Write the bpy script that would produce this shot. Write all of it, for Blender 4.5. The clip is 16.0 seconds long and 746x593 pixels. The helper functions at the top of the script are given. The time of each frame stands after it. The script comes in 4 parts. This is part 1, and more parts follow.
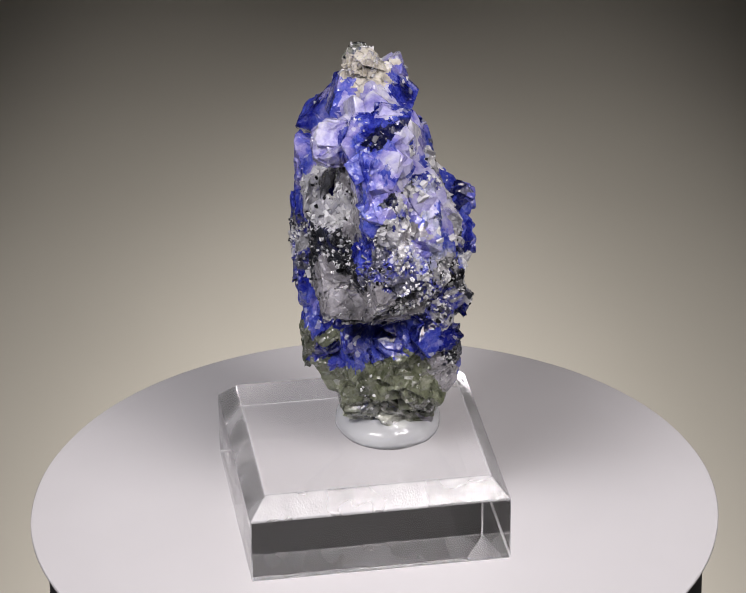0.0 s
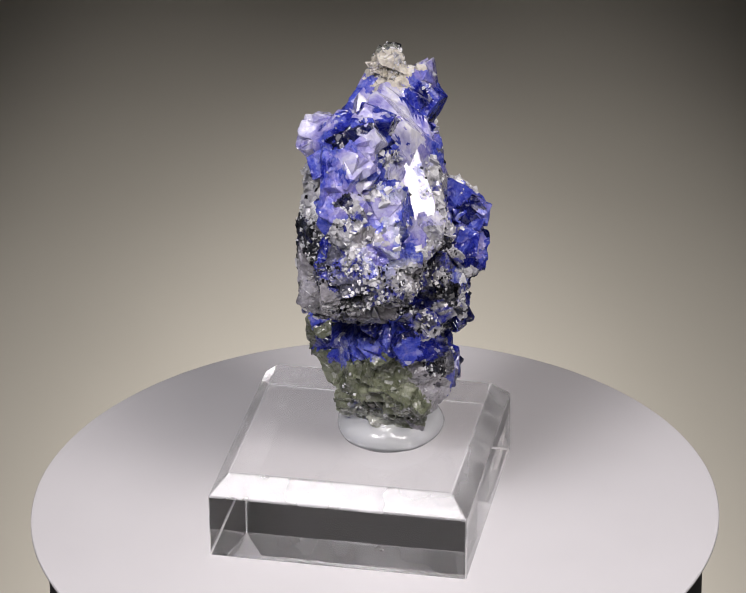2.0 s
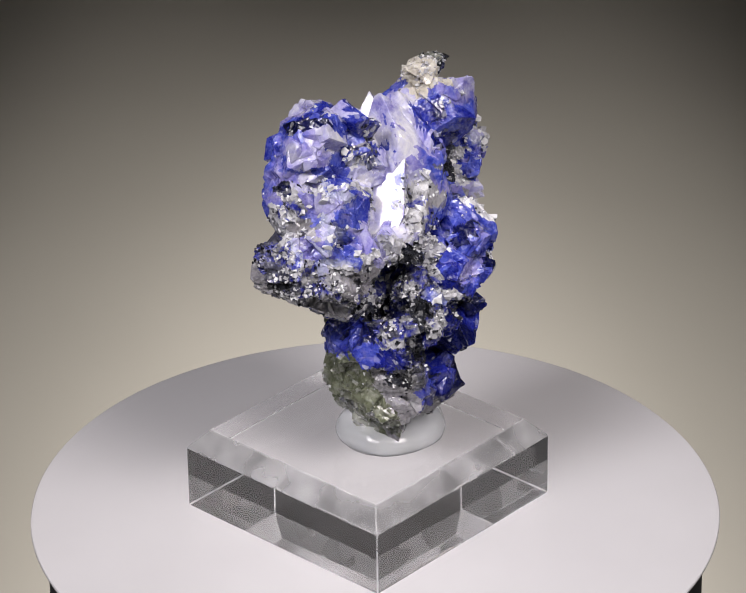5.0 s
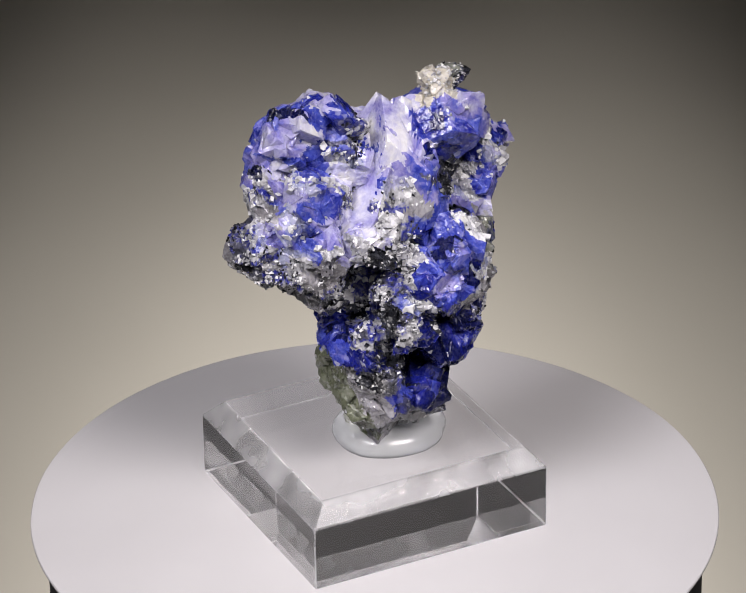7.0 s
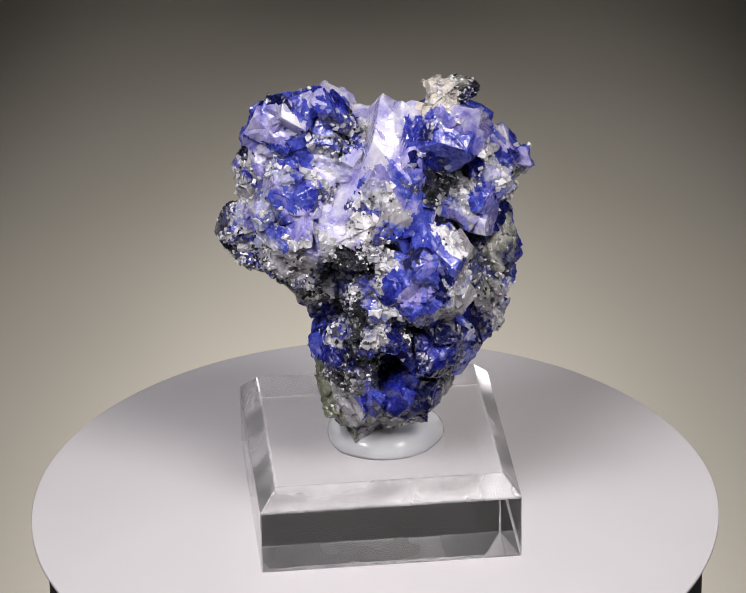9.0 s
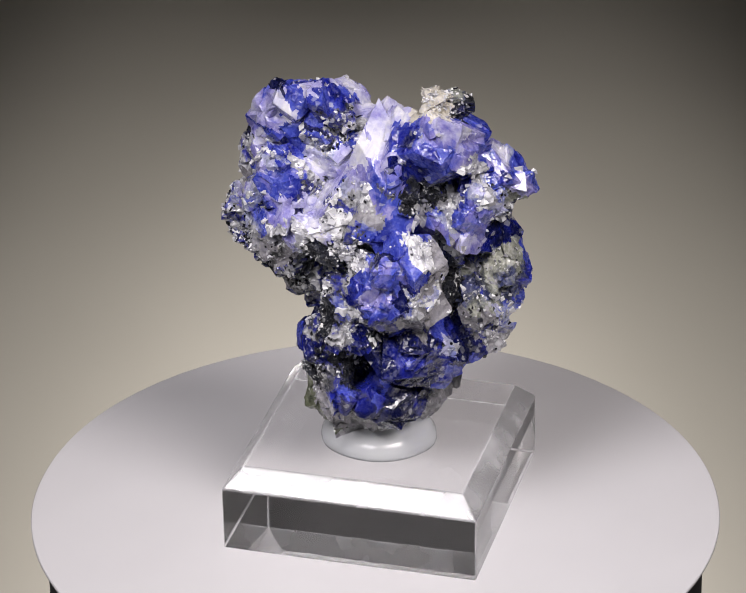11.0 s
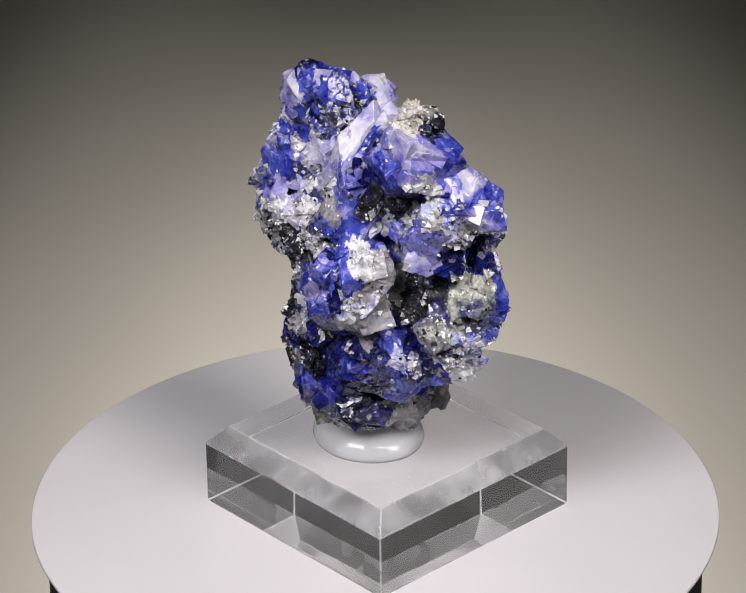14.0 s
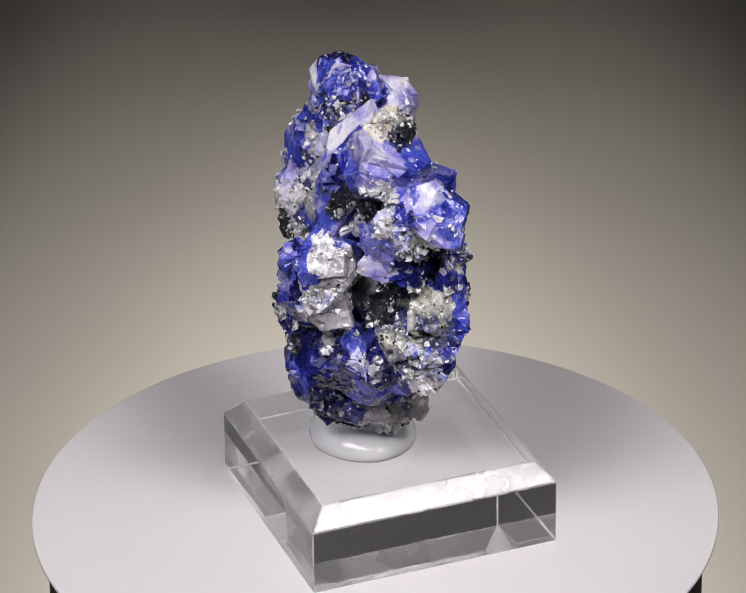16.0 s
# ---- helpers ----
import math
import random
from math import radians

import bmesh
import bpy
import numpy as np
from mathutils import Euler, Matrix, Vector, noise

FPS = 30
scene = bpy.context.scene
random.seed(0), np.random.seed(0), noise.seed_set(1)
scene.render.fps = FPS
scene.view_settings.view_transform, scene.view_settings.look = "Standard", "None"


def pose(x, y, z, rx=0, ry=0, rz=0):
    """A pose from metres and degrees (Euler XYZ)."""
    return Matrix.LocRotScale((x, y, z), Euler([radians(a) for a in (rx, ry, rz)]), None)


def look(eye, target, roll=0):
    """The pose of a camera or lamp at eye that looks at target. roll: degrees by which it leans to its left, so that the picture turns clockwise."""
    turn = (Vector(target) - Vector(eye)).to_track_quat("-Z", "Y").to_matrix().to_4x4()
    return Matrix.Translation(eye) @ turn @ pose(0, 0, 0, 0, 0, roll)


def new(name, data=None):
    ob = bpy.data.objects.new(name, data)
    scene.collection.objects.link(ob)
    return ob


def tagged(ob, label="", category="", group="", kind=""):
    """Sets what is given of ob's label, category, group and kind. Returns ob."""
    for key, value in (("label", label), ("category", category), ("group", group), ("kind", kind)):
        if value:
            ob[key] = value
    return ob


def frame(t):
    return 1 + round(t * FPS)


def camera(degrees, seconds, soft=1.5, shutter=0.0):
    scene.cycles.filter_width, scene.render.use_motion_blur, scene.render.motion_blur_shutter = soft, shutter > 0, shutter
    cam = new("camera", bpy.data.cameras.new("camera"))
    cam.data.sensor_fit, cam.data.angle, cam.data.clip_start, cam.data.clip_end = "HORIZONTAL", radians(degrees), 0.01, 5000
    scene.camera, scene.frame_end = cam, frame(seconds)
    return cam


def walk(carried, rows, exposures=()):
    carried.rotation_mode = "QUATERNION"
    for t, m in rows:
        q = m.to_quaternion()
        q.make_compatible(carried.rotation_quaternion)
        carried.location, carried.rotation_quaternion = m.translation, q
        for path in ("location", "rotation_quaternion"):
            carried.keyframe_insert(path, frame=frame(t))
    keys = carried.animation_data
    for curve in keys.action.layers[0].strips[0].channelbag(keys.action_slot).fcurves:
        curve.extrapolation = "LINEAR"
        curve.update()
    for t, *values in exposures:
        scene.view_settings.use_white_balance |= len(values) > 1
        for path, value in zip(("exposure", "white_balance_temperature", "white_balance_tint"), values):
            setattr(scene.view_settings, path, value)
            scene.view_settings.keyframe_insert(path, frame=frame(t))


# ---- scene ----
cam = camera(10.93, 16.0, soft=1.0)
EYE = Vector((-0.0015348, -0.4198875, 0.2522973))
VIEW = look(EYE, EYE + Vector((0.0039 * math.cos(0.4883), math.cos(0.4883), -math.sin(0.4883))), -0.73)
walk(cam, [(0, VIEW), (16, VIEW)])

# ---- light ----
world = bpy.data.worlds.new("world")
scene.world = world
world.use_nodes = True
world.node_tree.nodes["Background"].inputs[0].default_value = (0.95, 0.97, 1.0, 1)
world.node_tree.nodes["Background"].inputs[1].default_value = 0.016


def area_lamp(name, eye, target, w, h, watts, colour, spread=180):
    d = bpy.data.lights.new(name, "AREA")
    d.shape, d.size, d.size_y, d.energy, d.color, d.spread = "RECTANGLE", w, h, watts, colour, radians(spread)
    ob = new(name, d)
    ob.matrix_world = look(eye, target)
    return ob


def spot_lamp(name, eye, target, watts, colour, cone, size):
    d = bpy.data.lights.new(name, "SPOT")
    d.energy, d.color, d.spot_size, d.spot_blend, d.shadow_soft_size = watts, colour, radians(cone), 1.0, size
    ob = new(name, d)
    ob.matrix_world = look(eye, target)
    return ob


area_lamp("key_lamp", (0.145, -0.205, 0.30), (0.0, -0.030, 0.022), 0.17, 0.12, 0.076, (1.0, 0.93, 0.93), 35)
area_lamp("side_lamp", (-0.15, -0.20, 0.30), (0.0, -0.030, 0.022), 0.17, 0.12, 0.075, (1.0, 0.95, 0.98), 35)
# Two added spots with no known source; they shape the backdrop's bright pool.
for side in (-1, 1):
    spot_lamp("added_backdrop_spot", (0.038 * side, 0.205, 0.29), (0.042 * side, 0.3706, -0.256), 19.5, (1.0, 0.935, 0.875), 30, 0.015)

MM = 0.001
scene.cycles.caustics_refractive = False


# ---- materials ----
class Net:
    """A small helper that adds nodes to one material."""

    def __init__(self, name):
        self.m = bpy.data.materials.new(name)
        self.m.use_nodes = True
        self.t = self.m.node_tree
        self.b = self.t.nodes["Principled BSDF"]
        c = self.t.nodes.new("ShaderNodeTexCoord")
        mp = self.t.nodes.new("ShaderNodeMapping")
        mp.inputs["Scale"].default_value = (1000, 1000, 1000)
        self.link(c.outputs["Object"], mp.inputs[0])
        self.mm = mp.outputs[0]

    def link(self, a, b):
        self.t.links.new(a, b)

    def put(self, socket, v):
        if isinstance(v, (int, float)):
            socket.default_value = v
        elif isinstance(v, tuple):
            socket.default_value = v if len(v) == len(socket.default_value) else (*v, 1)
        else:
            self.link(v, socket)

    def noise(self, scale, detail=4, rough=0.55, warp=0.0):
        n = self.t.nodes.new("ShaderNodeTexNoise")
        n.inputs["Scale"].default_value, n.inputs["Detail"].default_value, n.inputs["Roughness"].default_value, n.inputs["Distortion"].default_value = scale, detail, rough, warp
        self.link(self.mm, n.inputs["Vector"])
        return n.outputs["Fac"]

    def cells(self, scale, feature="F1"):
        n = self.t.nodes.new("ShaderNodeTexVoronoi")
        n.feature = feature
        n.inputs["Scale"].default_value = scale
        self.link(self.mm, n.inputs["Vector"])
        return n

    def math(self, op, a, b=0.0, clamp=False):
        n = self.t.nodes.new("ShaderNodeMath")
        n.operation, n.use_clamp = op, clamp
        self.put(n.inputs[0], a)
        self.put(n.inputs[1], b)
        return n.outputs[0]

    def vec(self, op, a, b):
        n = self.t.nodes.new("ShaderNodeVectorMath")
        n.operation = op
        self.put(n.inputs[0], a)
        self.put(n.inputs[1], b)
        return n.outputs[0]

    def ramp(self, fac, stops):
        n = self.t.nodes.new("ShaderNodeValToRGB")
        e = n.color_ramp.elements
        while len(e) < len(stops):
            e.new(0.5)
        for el, (pos, col) in zip(e, stops):
            el.position, el.color = pos, (*col, 1)
        self.put(n.inputs[0], fac)
        return n.outputs[0]

    def mix(self, fac, a, b):
        n = self.t.nodes.new("ShaderNodeMix")
        n.data_type = "RGBA"
        self.put(n.inputs[0], fac)
        self.put(n.inputs[6], a)
        self.put(n.inputs[7], b)
        return n.outputs[2]

    def step(self, v, lo, hi):
        n = self.t.nodes.new("ShaderNodeMapRange")
        self.put(n.inputs[0], v)
        n.inputs[1].default_value, n.inputs[2].default_value = lo, hi
        return n.outputs[0]

    def red(self, colour, channel=0):
        n = self.t.nodes.new("ShaderNodeSeparateColor")
        self.link(colour, n.inputs[0])
        return n.outputs[channel]

    def bump(self, height, strength, distance=0.0003):
        n = self.t.nodes.new("ShaderNodeBump")
        n.inputs["Strength"].default_value, n.inputs["Distance"].default_value = strength, distance
        self.put(n.inputs["Height"], height)
        self.link(n.outputs[0], self.b.inputs["Normal"])

    def set(self, **kw):
        for k, v in kw.items():
            self.put(self.b.inputs[k.replace("_", " ")], v)
        return self.m


def mineral_mat(name, stops, white=0.0, black=0.0, gloss=0.25, glow=0.0, facet=0.5, scale=0.24, cloudy=0.55, coat=0.6):
    """Crystal and rock: drifting colour, cleavage cells that each tilt a little, white and black grains."""
    n = Net(name)
    drift = n.noise(scale, 5, 0.6, 0.6)
    big = n.cells(0.42)
    fac = n.math("ADD", n.math("MULTIPLY", n.step(drift, 0.30, 0.70), 0.84), n.math("MULTIPLY", n.red(big.outputs["Color"]), 0.16))
    col = n.ramp(fac, stops)
    cloud = n.math("MULTIPLY", n.step(n.noise(1.1, 6, 0.7, 0.8), 0.50, 0.78), cloudy)
    col = n.mix(n.math("MULTIPLY", cloud, n.step(n.noise(0.5, 3, 0.6), 0.42, 0.66)), col, (0.60, 0.60, 0.68))
    grain = n.cells(1.5)
    patch = n.step(n.noise(0.33, 3, 0.6), 0.45, 0.75)
    if black:
        pick = n.step(n.math("ADD", n.red(grain.outputs["Color"], 1), n.math("MULTIPLY", n.step(n.noise(0.41, 3, 0.6), 0.50, 0.28), black)), 0.95, 1.10)
        col = n.mix(pick, col, (0.012, 0.013, 0.018))
    if white:
        pick = n.step(n.math("ADD", n.red(grain.outputs["Color"]), n.math("MULTIPLY", patch, white)), 0.95, 1.10)
        col = n.mix(pick, col, (0.80, 0.80, 0.80))
    fine = n.cells(3.2)
    geo = n.t.nodes.new("ShaderNodeNewGeometry").outputs["Normal"]
    tilt = n.vec("MULTIPLY", n.vec("SUBTRACT", big.outputs["Color"], (0.5, 0.5, 0.5)), (facet * 0.5,) * 3)
    tilt2 = n.vec("MULTIPLY", n.vec("SUBTRACT", grain.outputs["Color"], (0.5, 0.5, 0.5)), (facet * 0.8,) * 3)
    tilt3 = n.vec("MULTIPLY", n.vec("SUBTRACT", fine.outputs["Color"], (0.5, 0.5, 0.5)), (facet * 0.35,) * 3)
    normal = n.vec("NORMALIZE", n.vec("ADD", geo, n.vec("ADD", tilt, n.vec("ADD", tilt2, tilt3))), (0.0, 0.0, 0.0))
    n.link(normal, n.b.inputs["Normal"])
    rough = n.math("ADD", n.math("MULTIPLY", n.red(fine.outputs["Color"], 2), 0.35), gloss - 0.06)
    n.set(Base_Color=col, Roughness=rough, Specular_IOR_Level=0.5, Coat_Weight=coat, Coat_Roughness=0.08)
    if glow:
        n.set(Subsurface_Weight=glow, Subsurface_Radius=(0.7, 0.7, 1.0), Subsurface_Scale=0.002)
    return n.m


DEEP, BLUE, MID = (0.004, 0.006, 0.075), (0.014, 0.020, 0.27), (0.065, 0.090, 0.48)
LILAC, PALE, WHITE = (0.26, 0.235, 0.56), (0.45, 0.44, 0.69), (0.70, 0.69, 0.78)
GREY, DARK, GREEN = (0.27, 0.27, 0.28), (0.022, 0.024, 0.032), (0.10, 0.115, 0.075)
MINERAL = {
    "lilac": mineral_mat("lilac_crystal_mat", [(0.06, BLUE), (0.20, MID), (0.36, LILAC), (0.62, PALE), (0.92, WHITE)], 0.0, 0.0, 0.15, 0.5, 0.22),
    "plate": mineral_mat("pale_lilac_mat", [(0.05, MID), (0.22, LILAC), (0.46, PALE), (0.80, (0.76, 0.75, 0.81))], 0.0, 0.0, 0.12, 0.45, 0.16),
    "bluelilac": mineral_mat("blue_lilac_mat", [(0.10, BLUE), (0.36, MID), (0.66, LILAC), (0.95, PALE)], 0.04, 0.0, 0.15, 0.45, 0.32),
    "blue": mineral_mat("blue_crystal_mat", [(0.10, DEEP), (0.34, BLUE), (0.70, MID), (0.98, LILAC)], 0.04, 0.02, 0.15, 0.4, 0.36, cloudy=0.25, coat=0.4),
    "deep": mineral_mat("deep_blue_mat", [(0.20, (0.003, 0.004, 0.030)), (0.52, DEEP), (0.82, BLUE), (1.0, MID)], 0.02, 0.04, 0.15, 0.25, 0.28, cloudy=0.05, coat=0.25),
    "white": mineral_mat("white_granular_mat", [(0.08, (0.14, 0.14, 0.17)), (0.42, (0.42, 0.42, 0.46)), (0.85, (0.78, 0.78, 0.80))], 0.30, 0.08, 0.3, 0.2, 0.7),
    "frosted": mineral_mat("frosted_blue_mat", [(0.10, BLUE), (0.34, MID), (0.55, (0.36, 0.38, 0.52)), (0.75, PALE), (0.95, WHITE)], 0.36, 0.08, 0.2, 0.15, 0.6),
    "speckled": mineral_mat("speckled_rock_mat", [(0.10, DARK), (0.30, (0.09, 0.09, 0.13)), (0.44, BLUE), (0.56, GREY), (0.85, (0.55, 0.55, 0.58))], 0.36, 0.26, 0.2, 0.0, 0.8, cloudy=0.4),
    "grey": mineral_mat("grey_translucent_mat", [(0.10, (0.09, 0.09, 0.095)), (0.50, (0.26, 0.25, 0.27)), (0.85, (0.47, 0.46, 0.50))], 0.06, 0.06, 0.15, 0.3, 0.35),
    # Black rock; its colour also stands in for shade inside one deep hole.
    "dark": mineral_mat("black_rock_and_shade_mat", [(0.25, (0.006, 0.006, 0.008)), (0.60, DARK), (0.80, DEEP), (0.98, GREY)], 0.22, 0.2, 0.15, 0.0, 0.8, cloudy=0.12),
    "green": mineral_mat("green_grey_rock_mat", [(0.12, (0.035, 0.042, 0.025)), (0.45, (0.09, 0.10, 0.06)), (0.78, (0.19, 0.205, 0.14)), (0.98, (0.38, 0.39, 0.33))], 0.03, 0.03, 0.22, 0.2, 0.35, cloudy=0.3),
    "pale": mineral_mat("pale_green_white_mat", [(0.12, (0.03, 0.035, 0.06)), (0.32, (0.05, 0.06, 0.17)), (0.50, (0.20, 0.21, 0.18)), (0.85, (0.52, 0.53, 0.46))], 0.24, 0.16, 0.2, 0.15, 0.7),
    "tan": mineral_mat("cream_crystal_mat", [(0.10, (0.36, 0.33, 0.27)), (0.50, (0.62, 0.58, 0.51)), (0.85, (0.82, 0.80, 0.75))], 0.10, 0.02, 0.25, 0.3, 0.6),
}


def platter_mat():
    n = Net("white_platter")
    dust = n.noise(0.9, 6, 0.7)
    soft = n.noise(0.035, 3, 0.5)
    col = n.mix(n.step(soft, 0.3, 0.7), (0.59, 0.58, 0.59), (0.63, 0.62, 0.63))
    return n.set(Base_Color=col, Roughness=n.math("ADD", n.math("MULTIPLY", dust, 0.06), 0.17), Specular_IOR_Level=0.45)


def paper_mat():
    n = Net("grey_paper")
    col = n.mix(n.step(n.noise(0.006, 4, 0.6), 0.3, 0.7), (0.40, 0.385, 0.35), (0.43, 0.415, 0.38))
    n.bump(n.noise(1.2, 5, 0.7), 0.08, 0.0002)
    return n.set(Base_Color=col, Roughness=0.85)


def black_mat():
    n = Net("black_plastic")
    return n.set(Base_Color=n.mix(n.noise(0.5, 4), (0.012, 0.012, 0.013), (0.022, 0.022, 0.024)), Roughness=0.45)


def clear_mat(name, tint, rough, ior, scratch, haze):
    n = Net(name)
    n.bump(n.noise(0.12, 3, 0.5), scratch, 0.0004)
    return n.set(Base_Color=tint, Roughness=rough, Transmission_Weight=haze, IOR=ior)


M_PLATTER, M_PAPER, M_BLACK = platter_mat(), paper_mat(), black_mat()
M_ACRYLIC = clear_mat("clear_acrylic", (1.0, 1.0, 1.0), 0.0, 1.49, 0.04, 1.0)


def satin_mat():
    """Polished slope that still shows the fine marks of the saw, across its width, in uneven groups."""
    n = Net("satin_acrylic")
    mp = n.t.nodes.new("ShaderNodeMapping")
    mp.inputs["Scale"].default_value = (3.0, 3.0, 0.12)
    n.link(n.mm, mp.inputs[0])
    marks = n.t.nodes.new("ShaderNodeTexNoise")
    marks.inputs["Scale"].default_value, marks.inputs["Detail"].default_value = 1.6, 4
    n.link(mp.outputs[0], marks.inputs["Vector"])
    group = n.step(n.noise(0.16, 2, 0.5), 0.35, 0.70)
    n.bump(n.math("MULTIPLY", marks.outputs["Fac"], group), 0.25, 0.0002)
    rough = n.math("ADD", n.math("MULTIPLY", group, 0.10), 0.17)
    return n.set(Base_Color=(0.97, 0.97, 0.98), Roughness=rough, Transmission_Weight=n.math("SUBTRACT", 0.83, n.math("MULTIPLY", group, 0.20)), IOR=1.49, Specular_IOR_Level=0.3)


M_SATIN = satin_mat()
M_GEL = clear_mat("clear_gel", (0.96, 0.98, 1.0), 0.12, 1.36, 0.12, 0.68)


def part(name, bm, material, parent=None, label="", smooth=False):
    me = bpy.data.meshes.new(name)
    bmesh.ops.recalc_face_normals(bm, faces=bm.faces)
    bm.to_mesh(me)
    bm.free()
    if smooth:
        me.shade_smooth()
    me.materials.append(material)
    ob = new(name, me)
    if parent:
        ob.parent = parent
    if label:
        ob["label"] = label
    return ob


def lathe(profile, n=160, sx=1.0, sy=1.0, cx=0.0, cy=0.0):
    bm = bmesh.new()
    rings = []
    for r, z in profile:
        rings.append([bm.verts.new((cx + sx * r * math.cos(2 * math.pi * i / n), cy + sy * r * math.sin(2 * math.pi * i / n), z)) for i in range(n)])
    for a, b in zip(rings, rings[1:]):
        for i in range(n):
            bm.faces.new((a[i], a[(i + 1) % n], b[(i + 1) % n], b[i]))
    bm.faces.new(rings[0][::-1])
    bm.faces.new(rings[-1])
    return bm


# ---- setting ----
def sweep():
    """Paper sweep: floor, a wide curve, and an upright back."""
    bm = bmesh.new()
    prof = [(-1.2, -0.45), (0.15, -0.45)]
    prof += [(0.15 + 0.30 * math.sin(a), -0.15 - 0.30 * math.cos(a)) for a in [radians(6 * k) for k in range(1, 16)]]
    prof += [(0.45, 0.9)]
    rows = [[bm.verts.new((x, y, z)) for x in (-1.2, 1.2)] for y, z in prof]
    for a, b in zip(rows, rows[1:]):
        bm.faces.new((a[0], a[1], b[1], b[0]))
    return part("backdrop", bm, M_PAPER, None, "", True)


tagged(sweep(), "warm grey paper sweep, brighter behind the turntable", "backdrop", kind="structure")

# ---- turntable ----
DROP = -0.00034
turntable = tagged(new("turntable"), "round white turntable on a black pedestal", "turntable")
platter = lathe([(0.0426, -0.00095), (0.0430, -0.00090), (0.0431, -0.0007), (0.0431, -0.00050), (0.0430, -0.00037), (0.0427, DROP)], 240)
for v in platter.verts:
    a = math.atan2(v.co.y, v.co.x)
    wave = 1 + 0.0035 * noise.noise(Vector((1.3 * math.cos(a), 1.3 * math.sin(a), 2))) + 0.0022 * noise.noise(Vector((3.5 * math.cos(a), 3.5 * math.sin(a), 7)))
    v.co.x, v.co.y = v.co.x * wave, v.co.y * wave
part("platter", platter, M_PLATTER, turntable, "satin white round platter, edge cut a little unevenly")
part("pedestal", lathe([(0.0412, -0.4498), (0.0412, -0.0040), (0.0404, -0.0032)]), M_BLACK, turntable, "black pedestal")
part("bearing", lathe([(0.036, -0.0036), (0.036, -0.00094)]), M_BLACK, turntable)

# ---- display base ----
OX, OY = -1.5626, 0.5642
display_base = tagged(new("display_base"), "transparent square acrylic plinth with sloping polished edges", "display base")


def acrylic():
    bm = bmesh.new()
    rings = []
    for h, z in ((16.0, -0.31), (16.0, 8.08), (13.88, 10.46)):
        rings.append([bm.verts.new(((sx * h + OX) * MM, (sy * h + OY) * MM, z * MM)) for sx, sy in ((-1, -1), (1, -1), (1, 1), (-1, 1))])
    for a, b in zip(rings, rings[1:]):
        for i in range(4):
            bm.faces.new((a[i], a[(i + 1) % 4], b[(i + 1) % 4], b[i]))
    bm.faces.new(rings[0][::-1])
    bm.faces.new(rings[-1])
    bmesh.ops.bevel(bm, geom=list(bm.edges), offset=0.00016, segments=2, profile=0.5, affect="EDGES")
    slab = part("acrylic_slab", bm, M_ACRYLIC, display_base)
    slab.data.materials.append(M_SATIN)
    for face in slab.data.polygons:
        # Thin edge strips get the whiter satin too, so edge glints sit in the material.
        if 0.5 < face.normal.z < 0.85 or face.area < 8e-6:
            face.material_index = 1
    return slab


acrylic().visible_shadow = False
gel = lathe([(0.0050, 0.01047), (0.0062, 0.01052), (0.0068, 0.0109), (0.00695, 0.0114), (0.0068, 0.0121), (0.0062, 0.0129), (0.0050, 0.0136), (0.0030, 0.0140), (0.0008, 0.0141)], 96, 0.94, 1.05, 0.0019, 0.0011)
for v in gel.verts:
    v.co += (noise.noise(v.co * 260) * 0.35 * MM) * Vector((1, 1, 0.5)) * (1 if v.co.z > 0.0106 else 0)
part("gel_pad", gel, M_GEL, display_base, "clear putty blob holding the mineral", True).visible_shadow = False

# ---- mineral ----
mineral = tagged(new("mineral_specimen"), "deep blue, lilac and white mineral cluster with black-speckled rock", "mineral")


def unit_ball(level):
    bm = bmesh.new()
    bmesh.ops.create_icosphere(bm, subdivisions=level, radius=1)
    bm.verts.ensure_lookup_table()
    v = np.array([x.co[:] for x in bm.verts])
    f = np.array([[w.index for w in x.verts] for x in bm.faces])
    bm.free()
    return v / np.linalg.norm(v, axis=1)[:, None], f


BALLS = {6: unit_ball(6), 5: unit_ball(5)}


def scramble(a, k):
    h = np.sin(a @ np.array([127.1, 311.7, 74.7]) + k * 53.7) * 43758.5453
    return h - np.floor(h)


def facets(p, size):
    """Height of broken crystal facets: each cell of a jittered grid is a plane with its own tilt."""
    q = p / size
    base = np.floor(q)
    best = np.full(len(q), 9.0)
    out = np.zeros(len(q))
    for dx in (-1, 0, 1):
        for dy in (-1, 0, 1):
            for dz in (-1, 0, 1):
                c = base + (dx, dy, dz)
                pt = c + np.stack([scramble(c, k) for k in (1, 2, 3)], -1)
                d = ((q - pt) ** 2).sum(1)
                near = d < best
                tilt = np.stack([scramble(c, k) for k in (4, 5, 6)], -1) - 0.5
                h = 0.9 * (scramble(c, 7) - 0.5) + ((q - pt) * tilt).sum(1) * 1.8
                out = np.where(near, h, out)
                best = np.where(near, d, best)
    return out


